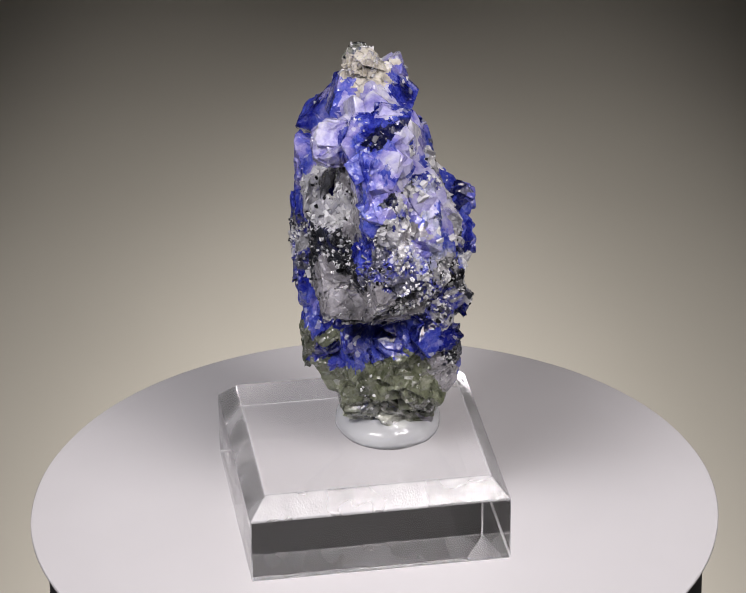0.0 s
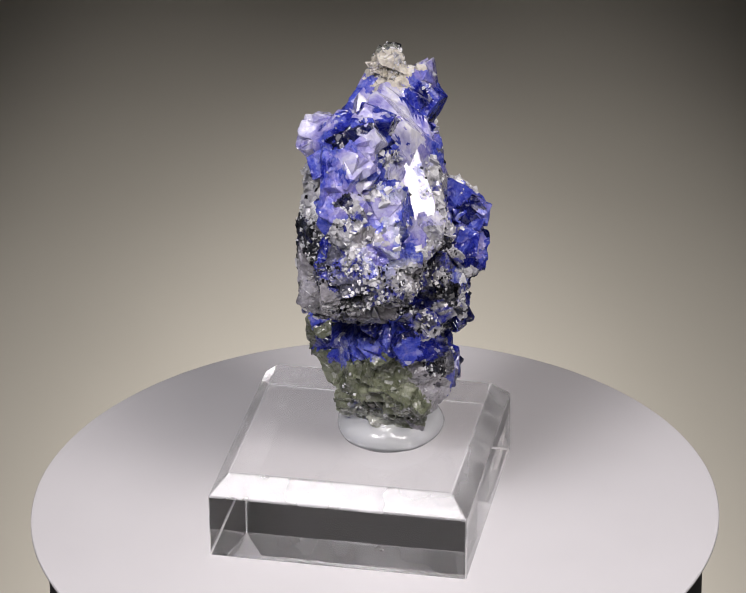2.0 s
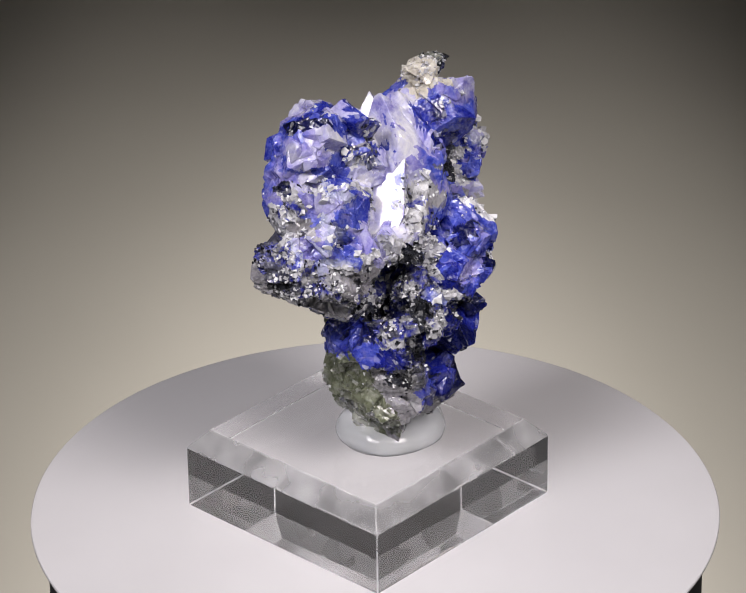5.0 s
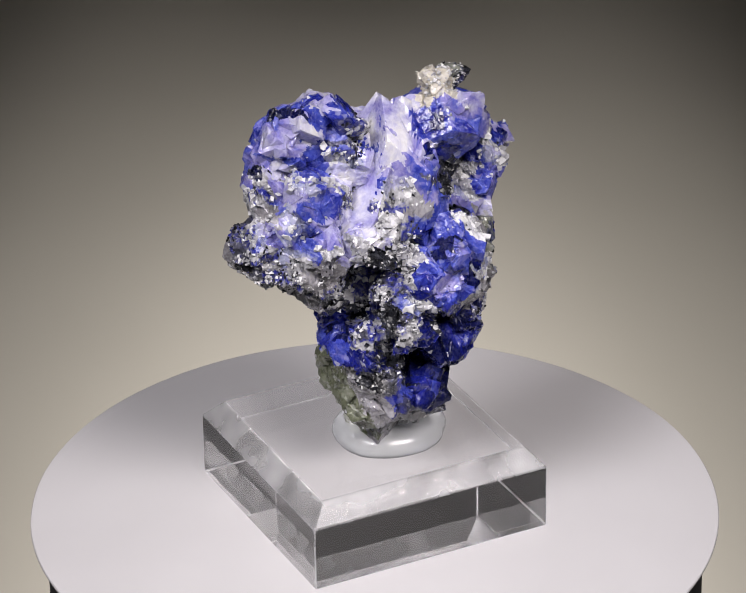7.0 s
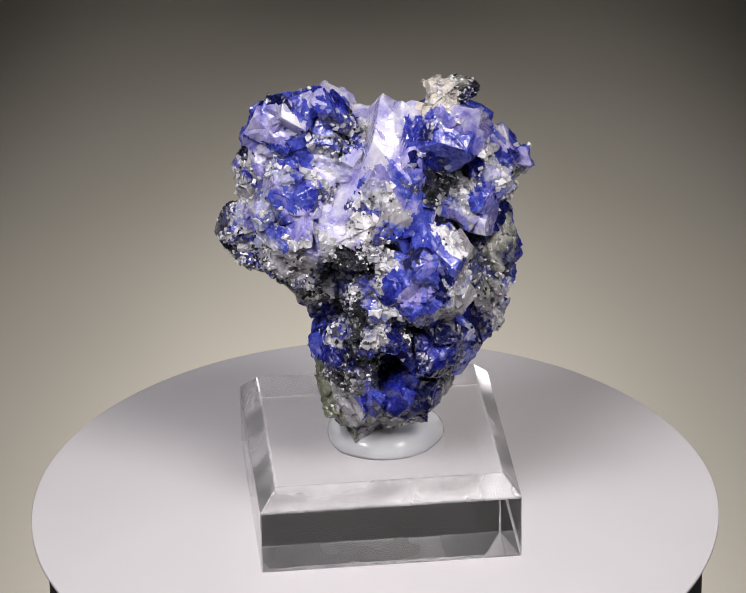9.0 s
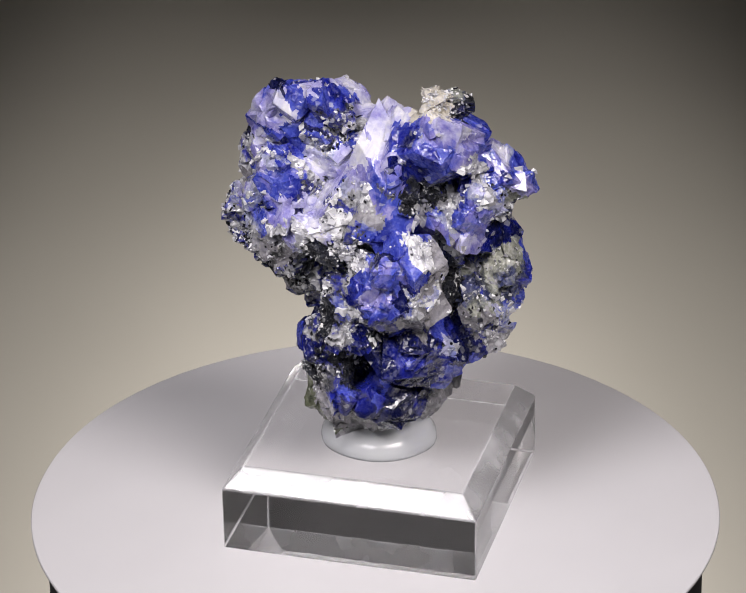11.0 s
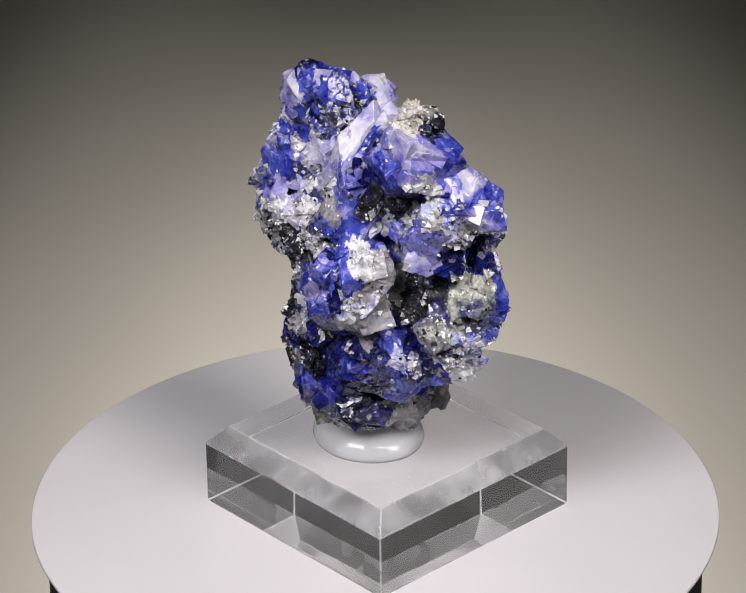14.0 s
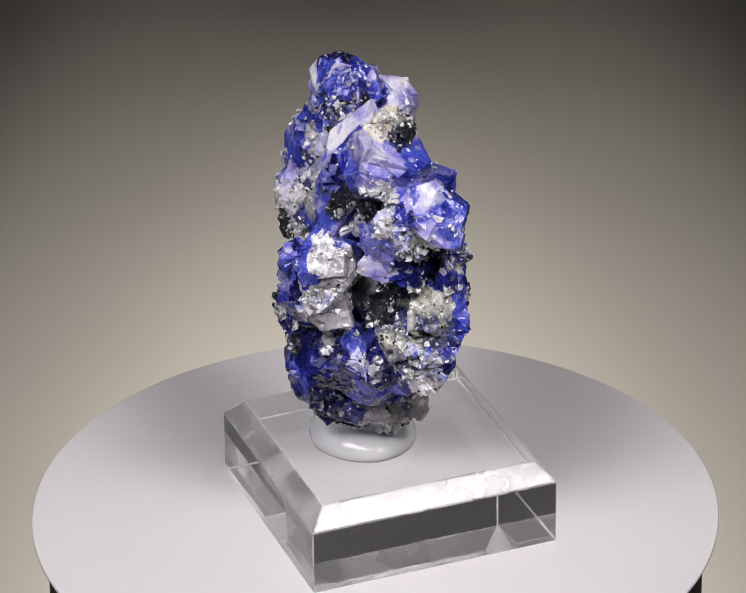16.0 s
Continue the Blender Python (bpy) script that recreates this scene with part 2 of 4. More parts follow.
def planes(seed, style):
    """Face directions and distances of one crystal (twelve-sided) or one broken lump."""
    rs = np.random.RandomState(seed)
    if style == "chip":
        n = np.concatenate([np.eye(3), -np.eye(3), rs.normal(0, 1, (5, 3))])
        n[:6] += rs.normal(0, 0.16, (6, 3))
        d = np.concatenate([rs.uniform(0.70, 0.92, 6), rs.uniform(0.8, 1.05, 5)])
    elif style == "facet":
        n = np.array([(1, 0.1, 0), (-1, 0.1, 0), (0, -1, 0), (0, 0, 1), (0, 0, -1), (0.62, 0.78, 0), (-0.78, 0.62, 0), (0.8, -0.6, 0)], float)
        d = np.array([0.85, 0.9, 0.92, 0.95, 0.95, 0.72, 0.80, 1.0])
    elif style == "crystal":
        pm = (-1, 1)
        n = np.array([(a, b, 0) for a in pm for b in pm] + [(a, 0, b) for a in pm for b in pm] + [(0, a, b) for a in pm for b in pm], float) / 2 ** 0.5
        n = n + rs.normal(0, 0.10, n.shape)
        d = rs.uniform(0.76, 0.95, len(n))
    else:
        n = np.concatenate([np.eye(3), -np.eye(3), rs.normal(0, 1, (14, 3))])
        n[:6] += rs.normal(0, 0.15, (6, 3))
        d = np.concatenate([rs.uniform(0.88, 1, 6), rs.uniform(0.8, 1, 14)])
    return n / np.linalg.norm(n, axis=1)[:, None], d


PART_NAME = {"plate": "pale_crystal", "lilac": "lilac_crystal", "bluelilac": "blue_lilac_crystal", "blue": "blue_crystal", "deep": "deep_blue_crystal", "white": "white_granular_patch",
             "frosted": "frosted_crystal", "speckled": "speckled_rock", "grey": "grey_crystal", "dark": "black_rock_and_shade", "green": "green_grey_rock", "pale": "pale_rock", "tan": "cream_crystal_tip"}
RELIEF = np.array([{"plate": 0.15, "lilac": 0.25, "bluelilac": 0.4, "blue": 0.5, "deep": 0.5, "grey": 0.5}.get(k, 1.0) for k in PART_NAME])
LUMPS = []


ZONES = []
KINDS = list(PART_NAME)


def zone(kind, c, r):
    """The mineral found round one spot of the specimen, in millimetres; the nearest spot for its size decides."""
    ZONES.append((KINDS.index(kind), *c, r))


zone("blue", (-0.8, -6.1, 56.7), 1.8)
zone("blue", (2.3, -8.6, 56.4), 2.1)
zone("blue", (-1.5, -9.4, 56.2), 1.5)
zone("blue", (1.9, -4.0, 55.9), 1.5)
zone("blue", (-2.1, -3.7, 55.2), 1.2)
zone("blue", (2.5, -6.3, 54.8), 1.8)
zone("blue", (5.1, 7.2, 54.7), 1.5)
zone("blue", (-1.0, 13.1, 53.8), 1.2)
zone("blue", (0.7, 13.3, 53.8), 1.2)
zone("blue", (5.7, 6.2, 53.6), 1.8)
zone("blue", (-3.0, -13.7, 53.1), 1.2)
zone("blue", (0.3, 14.8, 53.1), 1.2)
zone("blue", (5.2, 4.4, 52.9), 2.1)
zone("blue", (-0.7, -14.4, 52.5), 1.5)
zone("blue", (7.1, 8.5, 52.2), 1.5)
zone("blue", (3.2, -11.5, 51.8), 1.2)
zone("blue", (3.6, -1.2, 51.2), 1.2)
zone("blue", (4.7, -9.9, 50.3), 1.5)
zone("blue", (6.1, 11.2, 50.0), 1.2)
zone("blue", (2.8, -8.8, 49.8), 1.2)
zone("blue", (-4.3, 16.7, 48.7), 1.2)
zone("blue", (3.2, 11.8, 48.6), 1.2)
zone("blue", (1.8, 16.7, 48.3), 0.9)
zone("blue", (-5.4, 12.1, 47.3), 1.8)
zone("blue", (6.0, -0.5, 47.2), 1.2)
zone("blue", (6.1, -9.6, 47.1), 1.5)
zone("blue", (6.4, -10.9, 46.9), 2.1)
zone("blue", (6.4, -7.9, 46.3), 1.5)
zone("blue", (7.9, 6.3, 45.0), 1.2)
zone("blue", (5.8, 12.5, 44.2), 0.9)
zone("blue", (-3.0, -12.0, 42.3), 1.2)
zone("blue", (10.8, 5.8, 41.7), 1.5)
zone("blue", (9.6, 4.1, 41.0), 1.5)
zone("blue", (-8.3, 3.5, 40.1), 1.2)
zone("blue", (-8.2, 9.7, 39.6), 0.9)
zone("blue", (12.4, 8.5, 39.3), 1.5)
zone("blue", (11.9, 2.7, 38.1), 1.5)
zone("blue", (13.4, 5.5, 38.1), 1.2)
zone("blue", (-4.3, 18.1, 35.6), 1.2)
zone("blue", (13.3, 4.6, 35.5), 1.5)
zone("blue", (13.0, 5.0, 34.2), 0.9)
zone("blue", (-3.1, 18.4, 33.5), 1.2)
zone("blue", (1.4, 14.0, 32.1), 0.9)
zone("blue", (-4.0, 18.4, 31.3), 1.2)
zone("blue", (4.9, 9.1, 29.1), 1.5)
zone("blue", (7.6, 9.7, 29.1), 1.5)
zone("blue", (8.8, -6.1, 27.3), 1.2)
zone("blue", (-7.4, 0.7, 27.1), 1.5)
zone("blue", (3.6, -6.5, 26.9), 1.8)
zone("blue", (0.2, -7.2, 26.6), 2.1)
zone("blue", (5.6, -7.8, 26.5), 1.8)
zone("blue", (8.7, 9.2, 25.4), 1.2)
zone("blue", (-2.8, -5.5, 24.7), 2.1)
zone("blue", (4.0, 12.2, 22.8), 1.5)
zone("blue", (-5.6, -0.3, 22.6), 1.2)
zone("blue", (6.1, 10.3, 22.1), 1.2)
zone("blue", (10.3, -0.1, 20.5), 1.2)
zone("blue", (10.4, 2.4, 20.3), 1.2)
zone("blue", (0.6, 10.3, 20.3), 1.2)
zone("bluelilac", (-3.2, -8.8, 55.7), 1.8)
zone("bluelilac", (4.6, 7.5, 55.6), 1.5)
zone("bluelilac", (5.9, 8.7, 54.7), 1.8)
zone("bluelilac", (2.2, 13.5, 54.0), 1.5)
zone("bluelilac", (-1.5, -13.9, 53.7), 1.5)
zone("bluelilac", (3.2, 0.1, 53.3), 1.5)
zone("bluelilac", (6.4, 10.7, 52.9), 1.5)
zone("bluelilac", (-3.3, 8.0, 52.9), 1.8)
zone("bluelilac", (4.4, 1.5, 52.9), 1.5)
zone("bluelilac", (5.0, 13.5, 52.9), 1.2)
zone("bluelilac", (6.1, 11.7, 52.4), 1.5)
zone("bluelilac", (-1.1, -15.1, 51.8), 1.8)
zone("bluelilac", (0.5, 13.9, 50.8), 1.2)
zone("bluelilac", (7.4, 5.3, 49.4), 1.2)
zone("bluelilac", (7.6, 2.1, 49.4), 1.5)
zone("bluelilac", (6.3, 0.6, 49.0), 1.8)
zone("bluelilac", (5.6, -11.4, 48.7), 1.8)
zone("bluelilac", (-1.9, -16.1, 47.4), 1.5)
zone("bluelilac", (-1.9, 19.6, 47.4), 1.5)
zone("bluelilac", (4.0, -13.0, 47.3), 1.8)
zone("bluelilac", (6.2, -8.1, 46.9), 1.2)
zone("bluelilac", (8.3, 3.4, 46.8), 1.2)
zone("bluelilac", (-8.0, 4.3, 46.1), 1.5)
zone("bluelilac", (5.4, 14.0, 43.7), 1.2)
zone("bluelilac", (4.3, 8.5, 42.6), 1.2)
zone("bluelilac", (6.0, -13.4, 42.6), 0.9)
zone("bluelilac", (3.4, 14.9, 42.5), 1.2)
zone("bluelilac", (4.4, -14.0, 42.3), 1.5)
zone("bluelilac", (13.0, 4.5, 40.6), 1.8)
zone("bluelilac", (8.8, 4.2, 39.4), 1.8)
zone("bluelilac", (12.5, 6.2, 38.7), 1.8)
zone("bluelilac", (12.7, 4.6, 36.0), 1.8)
zone("dark", (1.4, 11.8, 56.8), 0.7)
zone("dark", (0.4, 12.9, 56.5), 1.0)
zone("dark", (-0.1, -2.9, 54.1), 0.7)
zone("dark", (4.1, -5.1, 51.6), 0.7)
zone("dark", (6.0, 1.8, 51.3), 0.7)
zone("dark", (6.4, 5.0, 50.8), 0.7)
zone("dark", (-0.1, -15.6, 49.2), 1.0)
zone("dark", (4.4, 7.8, 47.3), 1.0)
zone("dark", (7.4, 6.2, 45.9), 1.0)
zone("dark", (7.0, 7.2, 45.8), 0.7)
zone("dark", (3.5, 9.4, 45.6), 0.6)
zone("dark", (-5.9, -8.5, 40.8), 1.7)
zone("dark", (10.2, -4.1, 39.1), 1.2)
zone("dark", (-4.6, -10.9, 38.8), 1.2)
zone("dark", (-7.9, -6.0, 38.1), 1.2)
zone("dark", (0.8, -17.3, 37.6), 1.2)
zone("dark", (6.2, -11.7, 35.6), 1.0)
zone("dark", (5.7, -6.0, 35.4), 1.4)
# Shade of a deep hole, put in as black colour.
zone("dark", (3.0, 10.5, 33.3), 1.7)
zone("dark", (5.2, -6.4, 32.8), 1.0)
zone("dark", (5.3, -7.1, 32.2), 1.0)
# Same hole: its shade is in the colour here too.
zone("dark", (4.2, 10.4, 32.2), 1.2)
zone("dark", (9.8, -3.9, 31.9), 1.2)
zone("dark", (10.3, -3.0, 31.6), 1.2)
zone("dark", (11.1, 2.8, 29.8), 1.0)
zone("dark", (4.2, -1.5, 29.7), 1.4)
zone("dark", (9.3, -2.7, 26.8), 1.4)
zone("dark", (9.3, -5.8, 24.2), 1.2)
zone("dark", (8.6, -5.9, 23.4), 1.0)
zone("dark", (9.5, -0.5, 23.3), 1.0)
zone("dark", (9.4, -4.4, 23.0), 1.0)
zone("deep", (0.1, -11.1, 56.8), 1.8)
zone("deep", (3.0, -10.2, 56.4), 1.8)
zone("deep", (3.5, -6.1, 52.8), 1.2)
zone("deep", (6.1, 5.0, 51.8), 0.9)
zone("deep", (6.0, 5.7, 50.2), 1.5)
zone("deep", (1.1, 15.8, 41.2), 1.5)
zone("deep", (11.8, 3.9, 40.8), 1.8)
zone("deep", (0.7, 15.7, 40.1), 1.5)
zone("deep", (-2.1, 16.0, 39.4), 1.2)
zone("deep", (-3.3, 16.9, 38.8), 1.2)
zone("deep", (12.4, 6.9, 36.6), 1.2)
zone("deep", (11.9, 0.9, 36.4), 1.2)
zone("deep", (12.1, 1.0, 34.7), 1.2)
zone("deep", (7.7, -4.1, 32.3), 1.5)
zone("deep", (11.6, 1.7, 29.5), 1.5)
zone("deep", (10.7, 8.2, 29.1), 1.5)
zone("deep", (10.8, 6.9, 28.6), 1.8)
zone("deep", (1.5, -8.1, 28.3), 1.8)
zone("deep", (9.5, 5.9, 28.3), 1.8)
zone("deep", (4.1, 10.2, 28.2), 1.2)
zone("deep", (8.8, 9.7, 27.7), 1.8)
zone("deep", (4.9, -7.7, 27.6), 1.5)
zone("deep", (9.3, -4.7, 27.3), 1.5)
zone("deep", (11.7, -1.8, 27.3), 1.2)
zone("deep", (10.3, 7.3, 27.1), 1.8)
zone("deep", (9.0, -6.2, 26.4), 2.1)
zone("deep", (-5.5, -0.3, 26.2), 1.2)
zone("deep", (10.8, 4.1, 26.1), 1.5)
zone("deep", (10.8, 6.7, 24.6), 1.5)
zone("deep", (7.9, 9.2, 24.5), 1.8)
zone("deep", (4.1, 13.0, 24.4), 1.5)
zone("deep", (-6.3, 9.6, 23.1), 0.9)
zone("deep", (7.7, 6.4, 20.5), 1.8)
zone("deep", (10.6, 1.1, 20.0), 2.1)
zone("deep", (9.7, 5.1, 19.6), 1.2)
zone("deep", (6.6, 6.4, 19.2), 1.5)
zone("deep", (6.6, 6.5, 17.6), 1.5)
zone("frosted", (3.6, -5.7, 50.7), 1.8)
zone("frosted", (5.7, -10.6, 49.9), 1.8)
zone("frosted", (4.6, -11.4, 49.8), 1.5)
zone("frosted", (-1.8, 16.9, 49.5), 1.5)
zone("frosted", (4.7, 14.2, 47.5), 1.2)
zone("frosted", (6.5, 0.1, 46.9), 1.5)
zone("frosted", (4.8, -13.1, 46.6), 1.5)
zone("frosted", (2.6, 16.6, 45.8), 1.5)
zone("frosted", (3.4, 9.8, 43.3), 1.2)
zone("frosted", (6.3, -14.0, 43.0), 1.5)
zone("frosted", (6.7, -11.9, 42.6), 1.5)
zone("frosted", (3.1, -15.8, 42.5), 1.2)
zone("frosted", (-1.4, -17.6, 41.8), 0.9)
zone("frosted", (9.0, 1.3, 41.6), 1.5)
zone("frosted", (5.1, -14.1, 40.1), 1.8)
zone("frosted", (9.6, 10.9, 35.7), 1.5)
zone("frosted", (11.9, 7.7, 35.7), 0.9)
zone("frosted", (11.3, 0.2, 33.4), 1.2)
zone("frosted", (-0.7, 16.5, 29.1), 1.5)
zone("frosted", (6.4, 11.3, 26.7), 0.9)
zone("green", (2.5, -8.0, 24.5), 0.7)
zone("green", (-5.6, -1.3, 24.4), 1.2)
zone("green", (-8.4, 0.1, 23.6), 1.2)
zone("green", (-0.7, -6.9, 22.0), 2.4)
zone("green", (3.1, -6.8, 21.6), 2.1)
zone("green", (-0.1, -6.8, 18.4), 1.5)
zone("green", (-5.7, -0.5, 18.3), 1.5)
zone("green", (5.6, -6.9, 18.2), 1.8)
zone("green", (7.2, -6.3, 18.0), 1.2)
zone("green", (-3.1, -3.2, 17.6), 1.5)
zone("green", (3.5, -6.2, 17.2), 1.8)
zone("green", (6.4, -4.8, 15.2), 0.9)
zone("grey", (-4.3, -6.4, 48.8), 1.5)
zone("grey", (8.5, 0.9, 44.9), 1.2)
zone("grey", (2.3, -14.7, 44.8), 1.2)
zone("grey", (-3.8, -9.9, 43.8), 1.5)
zone("grey", (5.2, -8.9, 41.9), 0.9)
zone("grey", (8.1, 11.5, 39.3), 1.8)
zone("grey", (-1.9, -18.7, 38.2), 1.5)
zone("grey", (9.9, 9.8, 37.2), 1.5)
zone("grey", (7.4, -10.7, 37.2), 1.8)
zone("grey", (-6.6, -8.7, 36.6), 2.1)
zone("grey", (6.4, 10.0, 34.4), 2.1)
zone("grey", (-4.1, -10.9, 34.2), 1.8)
zone("grey", (0.1, 15.6, 34.2), 1.2)
zone("grey", (1.5, -10.2, 32.9), 1.8)
zone("grey", (11.2, 9.2, 32.6), 1.5)
zone("grey", (8.4, 8.7, 30.3), 1.5)
zone("grey", (4.1, 12.9, 30.2), 1.2)
zone("grey", (2.8, 14.6, 30.1), 1.2)
zone("grey", (1.2, 15.0, 26.8), 1.2)
zone("grey", (6.9, -6.6, 22.4), 1.5)
zone("grey", (8.1, -4.8, 20.1), 1.5)
zone("grey", (-1.6, 9.5, 18.8), 1.2)
zone("grey", (2.7, 9.3, 18.2), 1.2)
zone("grey", (3.1, 8.7, 16.7), 0.9)
zone("grey", (7.2, -0.1, 15.9), 1.2)
zone("grey", (6.8, -1.7, 15.0), 0.9)
zone("lilac", (2.2, -7.9, 56.5), 1.5)
zone("lilac", (-2.6, -4.6, 56.1), 1.2)
zone("lilac", (4.2, 11.2, 55.8), 1.2)
zone("lilac", (0.9, 3.4, 55.6), 1.2)
zone("lilac", (1.2, -12.3, 55.4), 1.8)
zone("lilac", (3.2, -7.7, 54.8), 1.2)
zone("lilac", (4.7, 12.4, 54.6), 1.5)
zone("lilac", (5.8, 11.4, 54.6), 1.5)
zone("lilac", (2.5, 3.0, 54.3), 1.2)
zone("lilac", (0.7, -14.2, 54.3), 1.8)
zone("lilac", (1.9, 0.3, 54.0), 1.2)
zone("lilac", (2.8, -11.8, 53.5), 1.5)
zone("lilac", (6.1, 3.8, 51.7), 1.8)
zone("lilac", (-6.1, -7.1, 51.4), 2.1)
zone("lilac", (1.7, -13.0, 50.7), 1.2)
zone("lilac", (4.3, -4.1, 47.7), 1.2)
zone("lilac", (0.5, 18.2, 47.5), 1.5)
zone("lilac", (5.0, -1.8, 45.4), 1.8)
zone("lilac", (6.6, -9.9, 43.6), 1.8)
zone("lilac", (6.5, 13.1, 40.6), 1.2)
zone("lilac", (5.6, 13.6, 39.8), 1.2)
zone("pale", (1.2, 10.3, 57.9), 1.2)
zone("pale", (5.2, 1.2, 52.5), 0.9)
zone("pale", (6.2, -0.4, 51.3), 1.2)
zone("pale", (0.8, 17.4, 45.0), 1.2)
zone("pale", (-1.7, 17.0, 36.2), 2.1)
zone("pale", (-0.5, 15.5, 35.2), 2.1)
zone("pale", (-2.5, 18.1, 34.0), 1.2)
zone("pale", (0.8, 12.4, 33.1), 1.5)
zone("pale", (0.3, 15.9, 32.2), 1.8)
zone("pale", (-1.8, 16.8, 31.7), 1.2)
zone("pale", (3.0, 13.6, 31.2), 1.5)
zone("pale", (-2.1, -3.6, 14.9), 0.9)
zone("pale", (0.3, -3.8, 14.9), 1.2)
zone("plate", (1.4, -7.0, 57.2), 1.8)
zone("plate", (2.6, -9.4, 57.1), 1.5)
zone("plate", (-0.7, -11.6, 56.6), 0.9)
zone("plate", (3.5, -10.9, 55.8), 2.1)
zone("plate", (0.3, 1.0, 55.8), 2.4)
zone("plate", (-5.3, -4.7, 55.5), 0.9)
zone("plate", (-4.8, -2.7, 55.0), 1.5)
zone("plate", (1.9, 2.5, 54.8), 2.1)
zone("plate", (-6.2, -6.3, 54.2), 1.8)
zone("plate", (-5.7, -1.6, 53.6), 1.2)
zone("plate", (3.5, 2.4, 53.3), 2.1)
zone("plate", (-1.7, 2.7, 53.0), 1.8)
zone("plate", (5.9, -0.7, 51.9), 2.1)
zone("plate", (5.1, 3.0, 51.7), 2.1)
zone("plate", (-1.2, 16.4, 49.7), 1.8)
zone("speckled", (1.7, 8.4, 57.6), 0.9)
zone("speckled", (3.7, -3.7, 54.3), 1.2)
zone("speckled", (1.5, -2.1, 53.8), 1.5)
zone("speckled", (3.2, -3.9, 52.1), 1.2)
zone("speckled", (8.6, 3.7, 47.7), 1.2)
zone("speckled", (1.4, -15.6, 47.4), 1.2)
zone("speckled", (4.7, -5.1, 46.4), 1.2)
zone("speckled", (5.5, -6.2, 46.1), 1.5)
zone("speckled", (7.3, 0.2, 45.5), 1.8)
zone("speckled", (6.3, -1.2, 44.6), 2.1)
zone("speckled", (1.2, 16.8, 43.6), 1.2)
zone("speckled", (5.6, -7.3, 43.1), 0.9)
zone("speckled", (-1.6, -17.1, 42.3), 1.8)
zone("speckled", (9.2, 0.3, 42.1), 1.2)
zone("speckled", (-0.3, -17.3, 41.8), 1.8)
zone("speckled", (-4.5, 16.1, 40.9), 1.2)
zone("speckled", (1.9, -16.9, 40.7), 2.1)
zone("speckled", (0.4, -17.9, 40.4), 1.5)
zone("speckled", (4.2, -15.0, 40.4), 1.8)
zone("speckled", (5.9, -13.5, 39.2), 2.1)
zone("speckled", (-7.6, 4.0, 37.3), 1.5)
zone("speckled", (3.0, -16.3, 36.7), 1.8)
zone("speckled", (10.0, -0.4, 36.3), 1.2)
zone("speckled", (7.2, -7.8, 35.9), 1.2)
zone("speckled", (-0.4, 12.3, 35.7), 1.5)
zone("speckled", (-0.4, 11.3, 34.9), 1.2)
zone("speckled", (4.4, -3.1, 34.2), 1.8)
zone("speckled", (5.0, -5.8, 34.2), 1.2)
zone("speckled", (7.8, -3.8, 32.8), 1.2)
zone("speckled", (11.2, -0.0, 30.8), 1.5)
zone("speckled", (7.7, -5.8, 29.9), 1.5)
zone("speckled", (11.0, -0.2, 29.7), 1.5)
zone("speckled", (8.6, -4.8, 29.5), 1.8)
zone("speckled", (0.8, 15.0, 27.3), 1.5)
zone("speckled", (9.9, -2.9, 23.2), 1.2)
zone("tan", (2.3, 9.4, 57.6), 1.8)
zone("tan", (2.2, 7.8, 57.4), 2.1)
zone("tan", (0.1, 6.9, 56.9), 1.8)
zone("white", (6.1, 12.1, 52.6), 0.7)
zone("white", (4.0, 13.6, 50.4), 0.9)
zone("white", (3.0, 14.3, 49.8), 1.1)
zone("white", (3.9, -8.8, 49.6), 1.1)
zone("white", (4.5, -7.9, 49.3), 0.9)
zone("white", (-2.2, 17.3, 49.0), 0.7)
zone("white", (3.1, -12.6, 48.8), 0.9)
zone("white", (4.0, -6.8, 48.5), 0.7)
zone("white", (4.4, 16.1, 47.0), 0.9)
zone("white", (0.3, -16.2, 46.0), 1.6)
zone("white", (-4.5, -7.2, 45.1), 1.6)
zone("white", (1.4, -15.7, 44.9), 0.9)
zone("white", (-7.3, -0.7, 44.7), 0.9)
zone("white", (3.4, 10.6, 44.6), 0.9)
zone("white", (-5.7, -3.6, 44.1), 0.9)
zone("white", (8.7, -1.9, 44.0), 0.7)
zone("white", (4.7, 11.1, 43.7), 1.1)
zone("white", (8.7, -2.6, 43.7), 0.7)
zone("white", (4.4, 8.2, 43.3), 1.1)
zone("white", (9.6, -5.9, 42.3), 1.6)
zone("white", (10.3, 7.1, 42.3), 0.7)
zone("white", (8.6, -9.5, 41.4), 0.9)
zone("white", (10.6, 8.6, 41.2), 0.9)
zone("white", (9.6, -6.4, 40.9), 0.9)
zone("white", (9.8, 9.7, 40.3), 1.1)
zone("white", (9.4, -0.1, 39.8), 1.1)
zone("white", (9.0, 1.4, 39.7), 1.4)
zone("white", (12.4, 6.1, 36.6), 0.7)
zone("white", (11.7, 8.7, 34.2), 0.9)
zone("white", (11.5, 0.8, 33.6), 1.1)
zone("white", (11.6, 2.5, 29.0), 0.5)
zone("white", (5.6, 11.6, 26.6), 0.7)
zone("plate", (-0.9, 1.9, 55.1), 2.4)
zone("plate", (2.1, 1.0, 52.5), 2.2)
